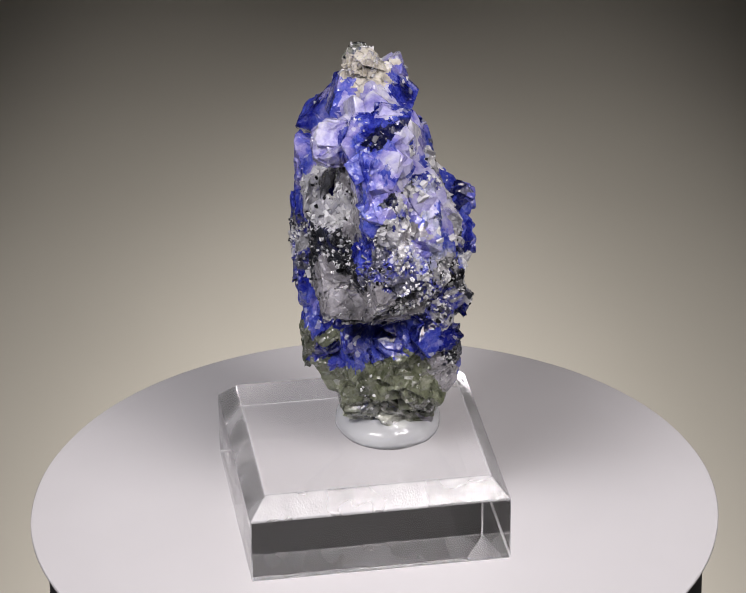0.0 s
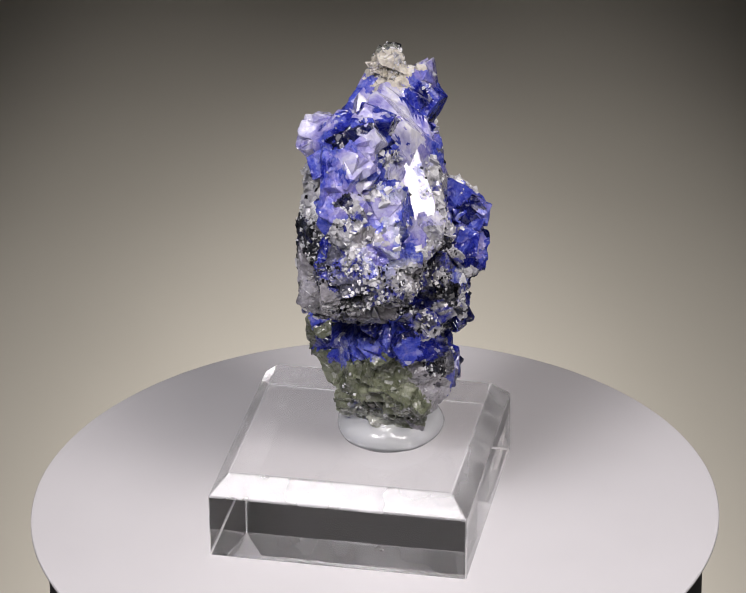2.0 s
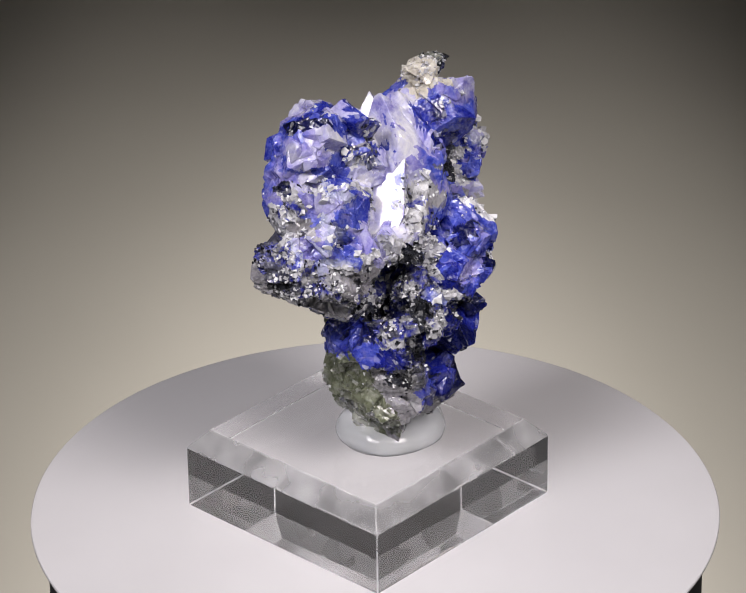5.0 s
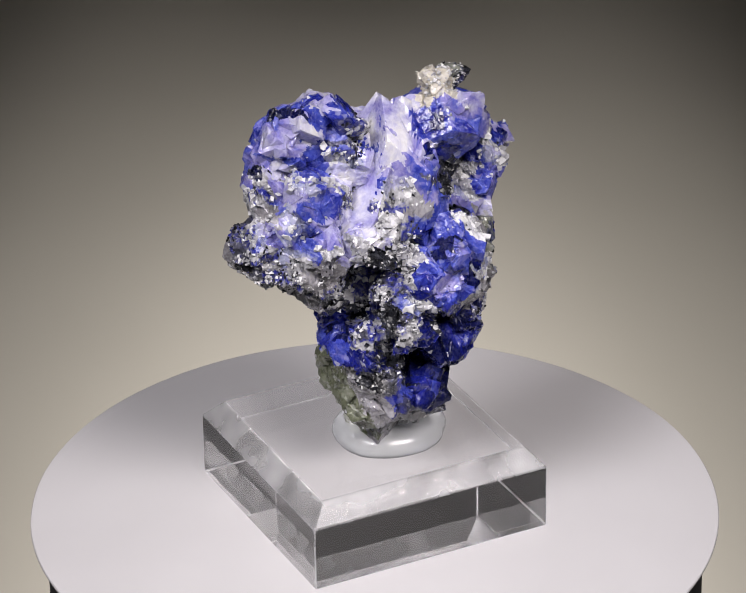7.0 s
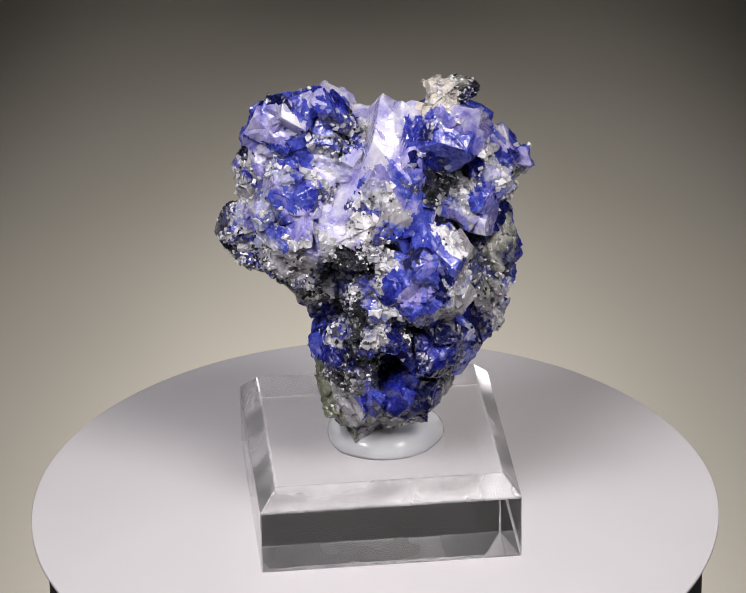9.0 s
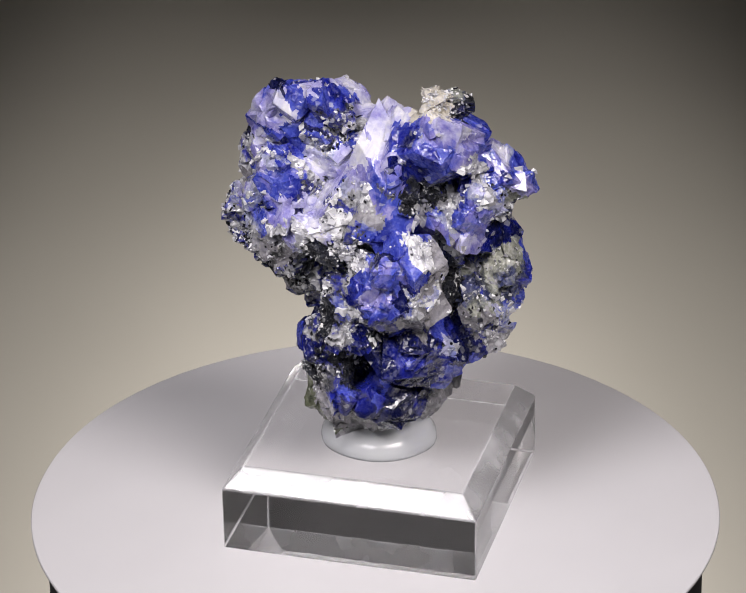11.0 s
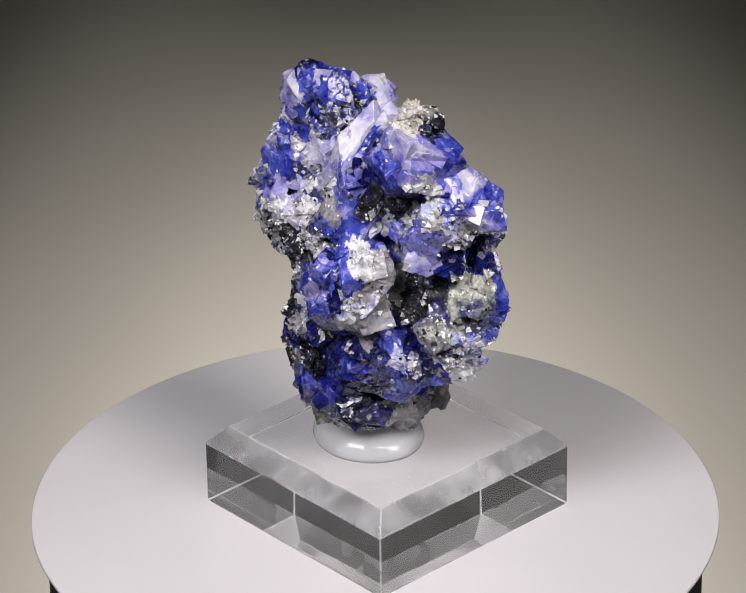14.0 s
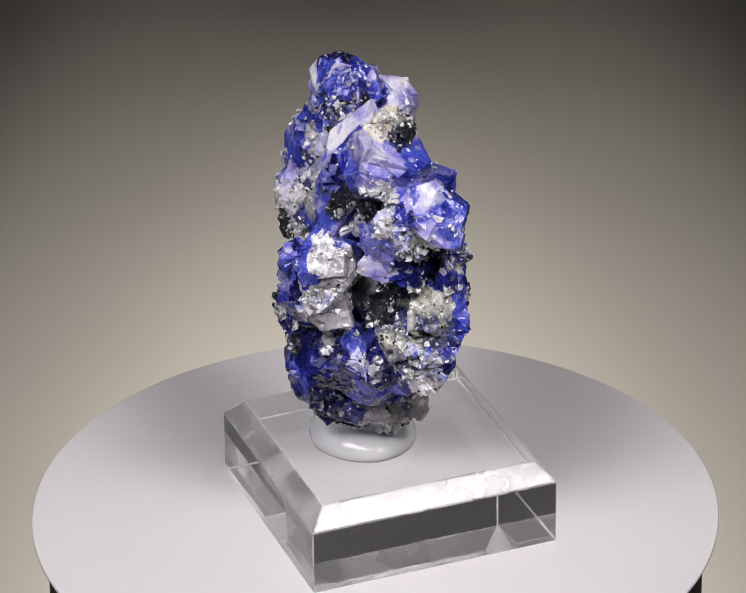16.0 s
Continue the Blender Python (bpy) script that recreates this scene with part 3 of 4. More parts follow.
zone("plate", (4.6, -0.7, 49.4), 2.2)
zone("plate", (5.5, -3.4, 46.0), 2.0)
zone("plate", (7.7, -5.0, 43.1), 2.2)
zone("plate", (5.0, -6.5, 42.8), 1.5)
zone("plate", (6.7, -7.1, 41.3), 1.2)
ZONE_TABLE = np.array(ZONES, np.float32)


def kinds_at(p, own, c, reach):
    """Which mineral lies at each point: the nearest zone with wavering borders, or the lump's own far from all of them."""
    w = p.copy()
    for amp, f, k in ((0.55, 1.5, 0.3), (0.35, 3.4, 1.9), (0.20, 7.7, 4.1)):
        w += amp * np.stack([np.sin(f * (p @ np.array(a)) + k * (i + 1)) for i, a in enumerate(((0.3, 0.9, 0.7), (0.8, -0.4, 0.6), (-0.7, 0.6, 0.5)))], -1)
    w = w.astype(np.float32)
    table = ZONE_TABLE[np.linalg.norm(ZONE_TABLE[:, 1:4] - np.array(c), axis=1) < reach + 6]
    best, kind = np.full(len(w), 3.0, np.float32), np.full(len(w), KINDS.index(own))
    for k, x, y, z, r in table:
        d = np.sqrt(((w - np.array((x, y, z), np.float32)) ** 2).sum(1)) - 1.15 * r
        kind, best = np.where(d < best, int(k), kind), np.minimum(d, best)
    return kind


def lump(kind, style, rough, seed, c, s, r, level=5):
    """One crystal or lump in millimetres: centre, half sizes and turn; rough is the depth of its broken relief."""
    n, d = planes(seed, style)
    v, f = BALLS[level]
    q = v @ n.T
    rad = np.minimum(np.where(q > 1e-3, d / np.maximum(q, 1e-3), 9).min(1), 1.4)
    turn = np.array(Euler([radians(a) for a in r]).to_matrix())
    way = (v * np.array(s)) @ turn.T
    p = way * rad[:, None] + np.array(c)
    out = way / np.linalg.norm(way, axis=1)[:, None]
    soft = 1.0 if style == "rough" else 0.45
    h = soft * 0.75 * facets(p, 3.4) + soft * 0.42 * facets(p + 7.7, 1.6)
    fine = 0.13 * facets(p + 3.1, 0.75)
    zone_of = kinds_at(p, kind, c, 1.3 * max(s))
    p = p + out * ((h + fine * RELIEF[zone_of]) * rough * (0.55 + 0.45 * RELIEF[zone_of]))[:, None]
    face_kind = zone_of[f[:, 0]]
    used, slot = np.unique(face_kind, return_inverse=True)
    main = KINDS[np.bincount(face_kind).argmax()]
    me = bpy.data.meshes.new(PART_NAME[main])
    me.from_pydata((p * MM).tolist(), [], f.tolist())
    for k in used:
        me.materials.append(MINERAL[KINDS[k]])
    me.polygons.foreach_set("material_index", slot.astype(np.int32))
    ob = new(PART_NAME[main], me)
    ob.parent = mineral
    LUMPS.append((face_kind, n, d, np.array(c), np.array(s), turn, p, f))


lump("plate", "facet", 0.22, 17, (2.4, -2.2, 46.8), (5.0, 9.9, 1.7), (50.5, -4.9, 28.9), 6)
lump("lilac", "crystal", 0.6, 736, (-0.8, -9.1, 52.8), (3.6, 6.2, 4.3), (10, 20, 15), 6)
lump("blue", "crystal", 0.7, 132, (0.4, -5.6, 51.7), (3.6, 3.6, 3.4), (30, 0, 20), 6)
lump("white", "rough", 0.8, 644, (-5, -4.8, 52.7), (2.5, 2.9, 3), (0, 20, 40), 6)
lump("bluelilac", "crystal", 0.7, 462, (2.4, -9.4, 45.8), (4.6, 5.1, 4.2), (20, 30, 0), 6)
lump("blue", "crystal", 0.8, 61, (-0, -13.6, 46.4), (3.1, 2.5, 5.5), (0, 0, 30), 6)
lump("blue", "rough", 1, 504, (-0.7, -7.3, 45.7), (3.4, 6.3, 9.2), (10, 0, 0), 6)
lump("plate", "crystal", 0.3, 612, (3.4, 2.4, 46.1), (4.7, 4.1, 9.9), (0, -20, 25), 6)
lump("bluelilac", "crystal", 0.6, 632, (4.7, 2.1, 44.5), (3.7, 3.2, 3.4), (20, 20, 50), 6)
lump("blue", "crystal", 0.7, 542, (1.8, 8.8, 51.5), (5.5, 5.4, 5), (15, 10, 30), 6)
lump("bluelilac", "crystal", 0.8, 250, (-1.5, 14.3, 47.1), (4.6, 5.1, 3.5), (-20, 0, 10), 6)
lump("tan", "rough", 1.4, 432, (0.6, 9.1, 56.4), (2.2, 2.6, 1.6), (0, 0, 20), 6)
lump("frosted", "rough", 1, 836, (0.8, 14.1, 44.5), (4.4, 3.1, 4.5), (0, 20, 0), 6)
lump("speckled", "rough", 1, 192, (0.1, -0.8, 44.7), (4.2, 13.3, 8), (0, 0, 0), 6)
lump("speckled", "rough", 1, 24, (-0, 1.9, 34.1), (6.7, 10.2, 7.5), (0, 0, 0), 6)
lump("deep", "rough", 1, 780, (1, 3, 23.4), (5.6, 8.2, 11.1), (0, 0, 0), 6)
lump("speckled", "rough", 1, 26, (0.2, -13.8, 39.8), (4.1, 5, 4.8), (20, 0, 20), 6)
lump("frosted", "rough", 1, 64, (3.4, -9.1, 37.9), (4.9, 5.1, 4.3), (0, 10, 30), 6)
lump("grey", "rough", 0.7, 552, (1.3, -6.9, 33.4), (3.8, 4.3, 3.4), (30, 0, 0), 6)
lump("white", "rough", 1.3, 619, (7.6, -3.5, 41), (2.5, 4.4, 2.9), (0, 0, 0), 6)
lump("bluelilac", "crystal", 0.8, 809, (7.9, 7.2, 38.5), (4.3, 3.6, 4.4), (0, 20, 20), 6)
lump("blue", "crystal", 0.8, 8, (9.1, 6.9, 35.5), (3.7, 3.1, 5.1), (15, 10, 0), 6)
lump("grey", "rough", 0.6, 413, (8.8, 6.1, 33.1), (3.4, 4.1, 3.5), (0, 0, 20), 6)
lump("dark", "rough", 1.2, 334, (8, -0.2, 31.2), (3.4, 3.8, 5.4), (0, 0, 0), 6)
lump("white", "rough", 1.3, 33, (10.3, 2.9, 32.8), (2.7, 1.7, 2.4), (0, 0, 0), 6)
lump("speckled", "rough", 1, 102, (-5, -5, 38), (3.1, 5.2, 7), (0, 0, 20), 6)
lump("grey", "rough", 0.8, 698, (-2.9, -8.4, 33.3), (4, 3.5, 2.7), (0, 0, 0), 6)
lump("frosted", "crystal", 0.9, 874, (2.2, -6.2, 43), (3.6, 4.4, 4.6), (0, 0, 20), 6)
lump("blue", "rough", 0.9, 453, (-6, 4.3, 44), (2.4, 5.1, 4.9), (0, 0, 0), 6)
lump("pale", "rough", 1.1, 182, (-2.4, 14, 32.9), (2.3, 5.2, 4.7), (0, 0, 20), 6)
lump("grey", "rough", 0.9, 307, (-0.3, 13.4, 27), (2.2, 4.3, 4.7), (0, 0, 40), 6)
lump("deep", "crystal", 0.8, 506, (0.2, 12.7, 40.9), (5.2, 3.3, 3.1), (0, 0, 0), 6)
lump("blue", "crystal", 0.9, 30, (-3.8, 15.9, 37.3), (2, 1.6, 6.1), (20, 0, 0), 6)
lump("deep", "crystal", 0.9, 517, (3.8, 6.6, 24.7), (4.7, 5.5, 5.9), (0, 20, 0), 6)
lump("deep", "crystal", 0.9, 644, (3.8, 3.1, 17.9), (4.4, 6.4, 4.4), (10, 0, 30), 6)
lump("dark", "rough", 1.1, 713, (5.1, -3.2, 22.5), (4.5, 3.7, 7.5), (0, 0, 30), 6)
lump("blue", "crystal", 0.8, 55, (6.1, 6.8, 26.7), (3.9, 4.8, 3.1), (0, 10, 0), 6)
lump("deep", "rough", 1.1, 531, (-1.1, -4.1, 22.8), (2.4, 3.3, 4.9), (0, 0, 10), 6)
lump("green", "crystal", 0.8, 692, (-2.4, 1.5, 18.8), (4.8, 4.1, 4.1), (20, 20, 10), 6)
lump("green", "rough", 0.9, 821, (-0.4, 0, 16), (4.7, 4.7, 3.2), (0, 20, 0), 6)
lump("grey", "rough", 0.7, 164, (2.1, 0.5, 15.4), (4, 5.3, 2.6), (10, 0, 30), 6)
lump("deep", "rough", 1, 51, (-5.4, 4.5, 24.1), (2.9, 5.3, 5.3), (0, 0, 0), 6)
lump("speckled", "rough", 1, 376, (-5.3, 7.8, 33), (3.6, 5.6, 6.6), (0, 0, 0), 6)
lump("blue", "crystal", 0.7, 887, (7.2, 3.3, 19.5), (1.8, 3, 3.5), (20, 20, 20), 6)
lump("blue", "chip", 0.4, 95, (4.7, 9.5, 51), (2.6, 2.3, 1.6), (102, 42.5, 73))
lump("bluelilac", "chip", 0.4, 191, (4.2, 10, 54.6), (1.5, 1.3, 0.8), (-28.4, -28.7, -174))
lump("plate", "chip", 0.4, 648, (-4.5, -5.3, 53.6), (2.6, 2.2, 1.4), (24.3, 51, -78.1))
lump("lilac", "chip", 0.4, 214, (-2.2, -12, 52.3), (2, 1.7, 1.6), (-41.7, 31.7, -117.5))
lump("blue", "chip", 0.4, 633, (0.7, -10.4, 55), (2.3, 2.4, 1.4), (40.4, -22.7, 57))
lump("bluelilac", "chip", 0.4, 591, (-1, -11.8, 53.2), (2.1, 2.4, 1.4), (37.7, -44.1, 65.6))
lump("lilac", "chip", 0.4, 893, (1.5, -11.3, 51.6), (1.7, 2, 1.1), (52.4, -29.5, 48.4))
lump("blue", "chip", 0.4, 781, (4.2, -10.9, 47.4), (2.1, 2.6, 1.2), (-57.9, 33.4, -158.7))
lump("grey", "chip", 0.9, 800, (-1, -13.4, 48.4), (2.8, 2.4, 1.5), (59.1, -0.8, -16.3))
lump("white", "chip", 0.9, 709, (-6, -3.5, 43), (1.9, 1.8, 1), (-39.8, 17.9, -176.4))
lump("dark", "chip", 0.9, 160, (-4.3, -8.5, 39.2), (2.2, 2.1, 1.3), (-78.6, -42.5, 163.2))
lump("white", "chip", 0.9, 566, (0.5, -15.1, 46.9), (1.5, 1.3, 0.9), (37.8, 52.5, -29.9))
lump("white", "chip", 0.9, 212, (2.1, -14.4, 43), (2, 1.7, 1.1), (18.6, -24.6, 70.3))
lump("blue", "chip", 0.9, 109, (-0.6, -16.7, 40.8), (1.9, 2, 1.2), (-6.8, -70.4, 110.6))
lump("speckled", "chip", 0.9, 15, (5.1, -11.8, 38.6), (3, 3.2, 1.9), (38.3, -73.8, 87.3))
lump("grey", "chip", 0.9, 589, (2.3, -14.2, 38.5), (2.8, 2.7, 1.7), (111, 54.6, 39.9))
lump("grey", "chip", 0.9, 528, (-4.8, -6.7, 37.3), (2.3, 2.1, 1.3), (-94.5, 3.2, 168))
lump("deep", "chip", 0.4, 95, (10.9, 5.1, 38.1), (2.2, 2, 1.5), (4.1, -54.8, 101.4))
lump("blue", "chip", 0.4, 807, (10.4, 2.6, 34.1), (2.6, 2.4, 1.7), (3.8, -8, 43.6))
lump("white", "chip", 0.9, 6, (8.9, -0.8, 33.6), (1.6, 1.6, 1), (-48.4, -33.4, -141.7))
lump("dark", "chip", 0.9, 5, (8.4, -2.4, 30), (2.8, 2.7, 1.5), (-62.3, 29.9, -158.5))
lump("deep", "chip", 0.9, 1, (-5.4, 0.6, 25.5), (2.5, 2.5, 1.4), (-51.2, 28.2, -162.4))
lump("blue", "chip", 0.9, 787, (1.7, -4.4, 25.3), (3.3, 3.3, 1.8), (-60.6, 14.4, -177.4))
lump("deep", "chip", 0.9, 398, (6.7, -5.3, 26.4), (2.9, 2.5, 1.8), (-57.4, -63.5, 163.7))
lump("grey", "chip", 0.9, 484, (-2.9, -3.4, 25.6), (1.9, 1.6, 1.1), (48.2, -15, -14.5))
lump("green", "chip", 0.4, 61, (0.3, -4.3, 21.1), (3.9, 4, 2.3), (74.5, -36.2, 37.4))
lump("grey", "chip", 0.9, 678, (6.1, -3.8, 18.3), (2.9, 2.4, 1.7), (67.1, -43.1, 41))
lump("green", "chip", 0.9, 95, (-1.9, -2.2, 16.4), (2.7, 2.2, 1.3), (11.2, -56.3, 56.5))
lump("green", "chip", 0.4, 290, (4.4, -4.2, 17.9), (2.6, 2.5, 1.5), (6.8, 78.1, -80.7))
lump("deep", "chip", 0.4, 619, (8.1, -3.8, 22), (1.9, 1.7, 1.2), (-76.8, -1.3, -162.6))
lump("lilac", "chip", 0.4, 314, (0.7, -10.9, 53.6), (2.8, 2.5, 1.6), (39.3, -20.6, 126.1))
lump("blue", "chip", 0.4, 358, (-0.2, -7.7, 53.8), (3.3, 2.6, 1.7), (-38.6, -55.4, -143.3))
lump("blue", "chip", 0.4, 818, (-0.4, -13.5, 51.1), (2.1, 2.3, 1.2), (62.4, -41.3, 66.4))
lump("dark", "chip", 0.9, 136, (1.5, -3.4, 53.1), (1.4, 1.5, 0.9), (-2.1, 55.4, 32.1))
lump("bluelilac", "chip", 0.4, 188, (4.3, -10.2, 46.4), (3.2, 2.9, 1.8), (-33.8, 58.9, -38.1))
lump("blue", "chip", 0.4, 553, (4.5, -13.4, 44.5), (2.1, 2, 1.2), (-60, -18.3, -163.9))
lump("white", "chip", 0.9, 358, (3.7, -10.9, 49), (1.6, 1.5, 1.1), (54.4, 17.8, 82.8))
lump("plate", "chip", 0.4, 39, (1.6, 4.7, 53.6), (3.1, 2.6, 1.7), (-39.6, 15.3, -85.5))
lump("dark", "chip", 0.9, 473, (3.4, 8, 46.6), (1.7, 1.8, 1), (-60.9, -61.1, -123.1))
lump("bluelilac", "chip", 0.4, 185, (4.6, 8.1, 53.7), (2.8, 2.3, 1.3), (-12.2, -54.3, -174.9))
lump("frosted", "chip", 0.9, 265, (3.5, 11.2, 42.7), (2.6, 2.3, 1.4), (-74.3, -28.7, -132.1))
lump("white", "chip", 0.9, 361, (3.9, 13.4, 44.9), (1.5, 1.4, 0.8), (-69.5, -6.9, -132))
lump("grey", "chip", 0.9, 347, (6.9, -9.4, 41.9), (2.5, 2, 1.2), (53.5, 48.9, 10.1))
lump("speckled", "chip", 0.9, 402, (4.2, -13, 40.7), (2.9, 2.4, 1.6), (-77.2, 9.1, -139.7))
lump("speckled", "chip", 0.9, 5, (1.6, -15.8, 39.2), (2.9, 2.9, 1.6), (58.5, -43.2, 61.2))
lump("white", "chip", 0.9, 286, (3.4, 3.8, 36.6), (2.1, 1.8, 1.2), (49.8, -50.1, 107.6))
lump("blue", "chip", 0.4, 613, (9.1, 5.4, 41), (2.3, 2.1, 1.3), (54.7, 25.2, 31.6))
lump("bluelilac", "chip", 0.4, 769, (11, 4.8, 38.6), (2.1, 2, 1.2), (4.5, 46.2, -46.3))
lump("bluelilac", "chip", 0.4, 455, (11, 5.3, 34.9), (2.3, 2.3, 1.3), (76.9, -56.4, 66.1))
lump("dark", "chip", 0.9, 753, (2.5, -2.3, 33.3), (3.5, 3.5, 2), (78.6, -69.2, 82.3))
lump("white", "chip", 0.9, 4, (10.9, 1, 35.3), (2, 1.7, 1.2), (-84.8, -54, -129))
lump("dark", "chip", 0.9, 136, (6.6, -4, 28.1), (3, 2.7, 1.5), (11.4, 25.6, -18.5))
lump("blue", "chip", 0.4, 235, (8.7, 5.9, 27.1), (2.8, 2.4, 1.7), (46.6, -39.6, 107.5))
lump("deep", "chip", 0.9, 70, (9.2, 0.3, 28.5), (2.6, 2.7, 1.5), (72.1, -51.6, 77))
lump("dark", "chip", 0.9, 14, (7.4, -3.7, 23.4), (3.4, 2.7, 1.9), (-49, 33.8, -73.3))
lump("blue", "chip", 0.4, 113, (6.9, 3.2, 18), (2.8, 3, 1.7), (47.7, -3.6, 78.4))
lump("grey", "chip", 0.9, 501, (7.6, -2.6, 18.2), (2.4, 2.3, 1.4), (84.5, 17.3, 57.9))
lump("green", "chip", 0.9, 115, (5.2, -4.2, 19.1), (2.3, 1.8, 1.3), (71.2, 0.7, 48.6))
lump("lilac", "chip", 0.4, 348, (0.4, -8.5, 54.6), (2.4, 2.6, 1.6), (-45.4, -71.9, -89.2))
lump("plate", "chip", 0.9, 527, (-4.8, -2.5, 53.5), (2, 1.5, 1), (-47.9, 16.1, -2.4))
lump("blue", "chip", 0.4, 526, (4.3, -9.6, 48.2), (2.2, 1.8, 1.3), (23.1, 8, 157.4))
lump("pale", "chip", 0.9, 70, (3.7, -2.9, 50.1), (1.6, 1.4, 0.9), (33.8, -32.1, 157.9))
lump("blue", "chip", 0.4, 746, (6.2, 4.8, 49.5), (1.8, 1.5, 1), (-69.7, -9, -34.9))
lump("dark", "chip", 0.9, 720, (6.4, 6.2, 45.6), (1.7, 1.6, 1), (46.4, -61.3, 159.7))
lump("lilac", "chip", 0.4, 43, (3.6, 9.5, 53.6), (2.4, 2.1, 1.4), (82, -43.2, 109.8))
lump("white", "chip", 0.9, 110, (1.5, 13, 48), (1.8, 1.6, 1), (-0.8, -48, -168.6))
lump("plate", "chip", 0.4, 645, (-1.7, 16, 48.8), (2, 1.7, 1), (0.1, -48.4, -108.7))
lump("blue", "chip", 0.4, 882, (1.4, 12.4, 52.9), (2.2, 2, 1.3), (-20.5, 20.1, 20.3))
lump("bluelilac", "chip", 0.4, 385, (-2.4, 18.1, 45.2), (2.2, 1.5, 1.1), (53.1, 9.7, 146.9))
lump("white", "chip", 0.9, 278, (2.7, 11.6, 44.4), (2, 1.8, 1.3), (51.8, -32.9, 92.5))
lump("blue", "chip", 0.9, 498, (2.9, 13, 42.8), (2.4, 2.1, 1.3), (-21.3, 69.1, -17.4))
lump("white", "chip", 0.9, 359, (8.5, 1.2, 38.2), (1.7, 1.8, 1), (-58.4, -28.4, -110.2))
lump("blue", "chip", 0.4, 866, (11.3, 5.3, 39.4), (1.6, 1.5, 1.1), (17.3, -20.7, -161.7))
lump("grey", "chip", 0.9, 397, (8.5, 9.3, 39.6), (2.3, 2.1, 1.3), (-61.3, 6.3, -33))
lump("blue", "chip", 0.9, 876, (11.6, 5.2, 35.2), (2, 1.6, 1.1), (81.3, -39, 110.4))
lump("grey", "chip", 0.9, 354, (9.9, 8, 34.2), (2.2, 1.9, 1.4), (24.5, 59.6, 54.5))
lump("lilac", "chip", 0.4, 160, (0.7, 10.2, 36.2), (1.8, 1.6, 1), (-51.6, -23.7, -67.4))
# Black chip coloured in for the shade of the deep hole.
lump("dark", "chip", 0.9, 319, (2.9, 9.7, 32.5), (1.8, 1.8, 1), (87, 0.7, 134.8))
lump("deep", "chip", 0.4, 578, (0.5, 14, 39.3), (2.5, 2.5, 1.6), (20.4, -72.9, -151.8))
lump("pale", "chip", 0.9, 309, (-1.6, 15.2, 34), (3, 2.7, 1.7), (-61.9, -14.2, -53.5))
lump("pale", "chip", 0.9, 10, (0.2, 13.4, 29.6), (3, 2.8, 1.6), (-24.9, 76.5, 2.2))
lump("grey", "chip", 0.9, 852, (-0.6, 14.2, 28.3), (2.4, 2.2, 1.3), (65.8, 53, 114.9))
lump("dark", "chip", 0.9, 499, (9.2, -1.2, 29.5), (2.5, 2, 1.4), (-34.9, 75.8, -23.4))
lump("deep", "chip", 0.9, 634, (8.3, -2.6, 24.7), (2.2, 1.8, 1.1), (75.1, -12.9, 118.7))
lump("deep", "chip", 0.4, 117, (7, 6.2, 26.6), (4.3, 3.7, 2.2), (-65.8, -19.9, -105.5))
lump("blue", "chip", 0.4, 78, (4, 8.7, 28.4), (2.4, 2.5, 1.4), (-17.3, -62.5, -115.4))
lump("deep", "chip", 0.4, 674, (5.2, 9.2, 23.4), (3.4, 2.2, 1.6), (93.8, -13, 129.2))
lump("deep", "chip", 0.4, 255, (7.5, 3.1, 20.2), (3.4, 3.2, 2.1), (-31.7, -29.1, -105.9))
lump("grey", "chip", 0.9, 288, (2.7, 7, 18.3), (1.8, 1.3, 1), (-77.5, 26, -34.6))
lump("blue", "chip", 0.4, 715, (9.4, -1, 20.2), (2.1, 1.5, 1.1), (-23.8, -41.8, -101.5))
lump("lilac", "chip", 0.4, 24, (1.8, -5.5, 55.5), (2.4, 2.8, 1.4), (-29.2, -62, -49.5))
lump("blue", "chip", 0.4, 149, (-1.5, -6.2, 55.4), (1.9, 1.7, 1), (24.3, 50, 92.1))
lump("bluelilac", "chip", 0.4, 92, (3.7, 12, 51.9), (3, 2.2, 2), (-102.3, -22.5, -29.2))
lump("frosted", "chip", 0.9, 727, (0.8, 13.4, 49.6), (2.2, 2.2, 1.3), (-40.4, -11.2, -52.4))
lump("blue", "chip", 0.4, 843, (-1.2, 16.1, 47.8), (2.9, 2.5, 1.4), (49.3, 18.2, 156.6))
lump("white", "chip", 0.9, 108, (3.3, 8, 43.8), (2.2, 2.1, 1.2), (68, -49.5, 149.4))
lump("pale", "chip", 0.9, 608, (-1.2, 18.3, 46), (2.5, 1.7, 1), (95.1, -3.5, 149.6))
lump("grey", "chip", 0.9, 323, (8.3, 9.2, 33.5), (2.5, 2.5, 1.4), (-69, -59.4, -52))
# Second black chip that darkens the same shaded hole.
lump("dark", "chip", 0.9, 117, (3.2, 9.6, 32.5), (1.8, 1.4, 1), (63.5, -67.3, 179.9))
lump("pale", "chip", 0.9, 657, (-1.9, 15.1, 35.4), (2.9, 3.1, 1.8), (70.1, -15.8, 136.5))
lump("grey", "chip", 0.9, 86, (-0.3, 14.5, 29.6), (2.5, 2.6, 1.5), (-52.7, 53.6, -9.5))
lump("grey", "chip", 0.9, 768, (-1.7, 8.1, 18.5), (2.4, 2.4, 1.4), (68.8, -12.2, 152.6))
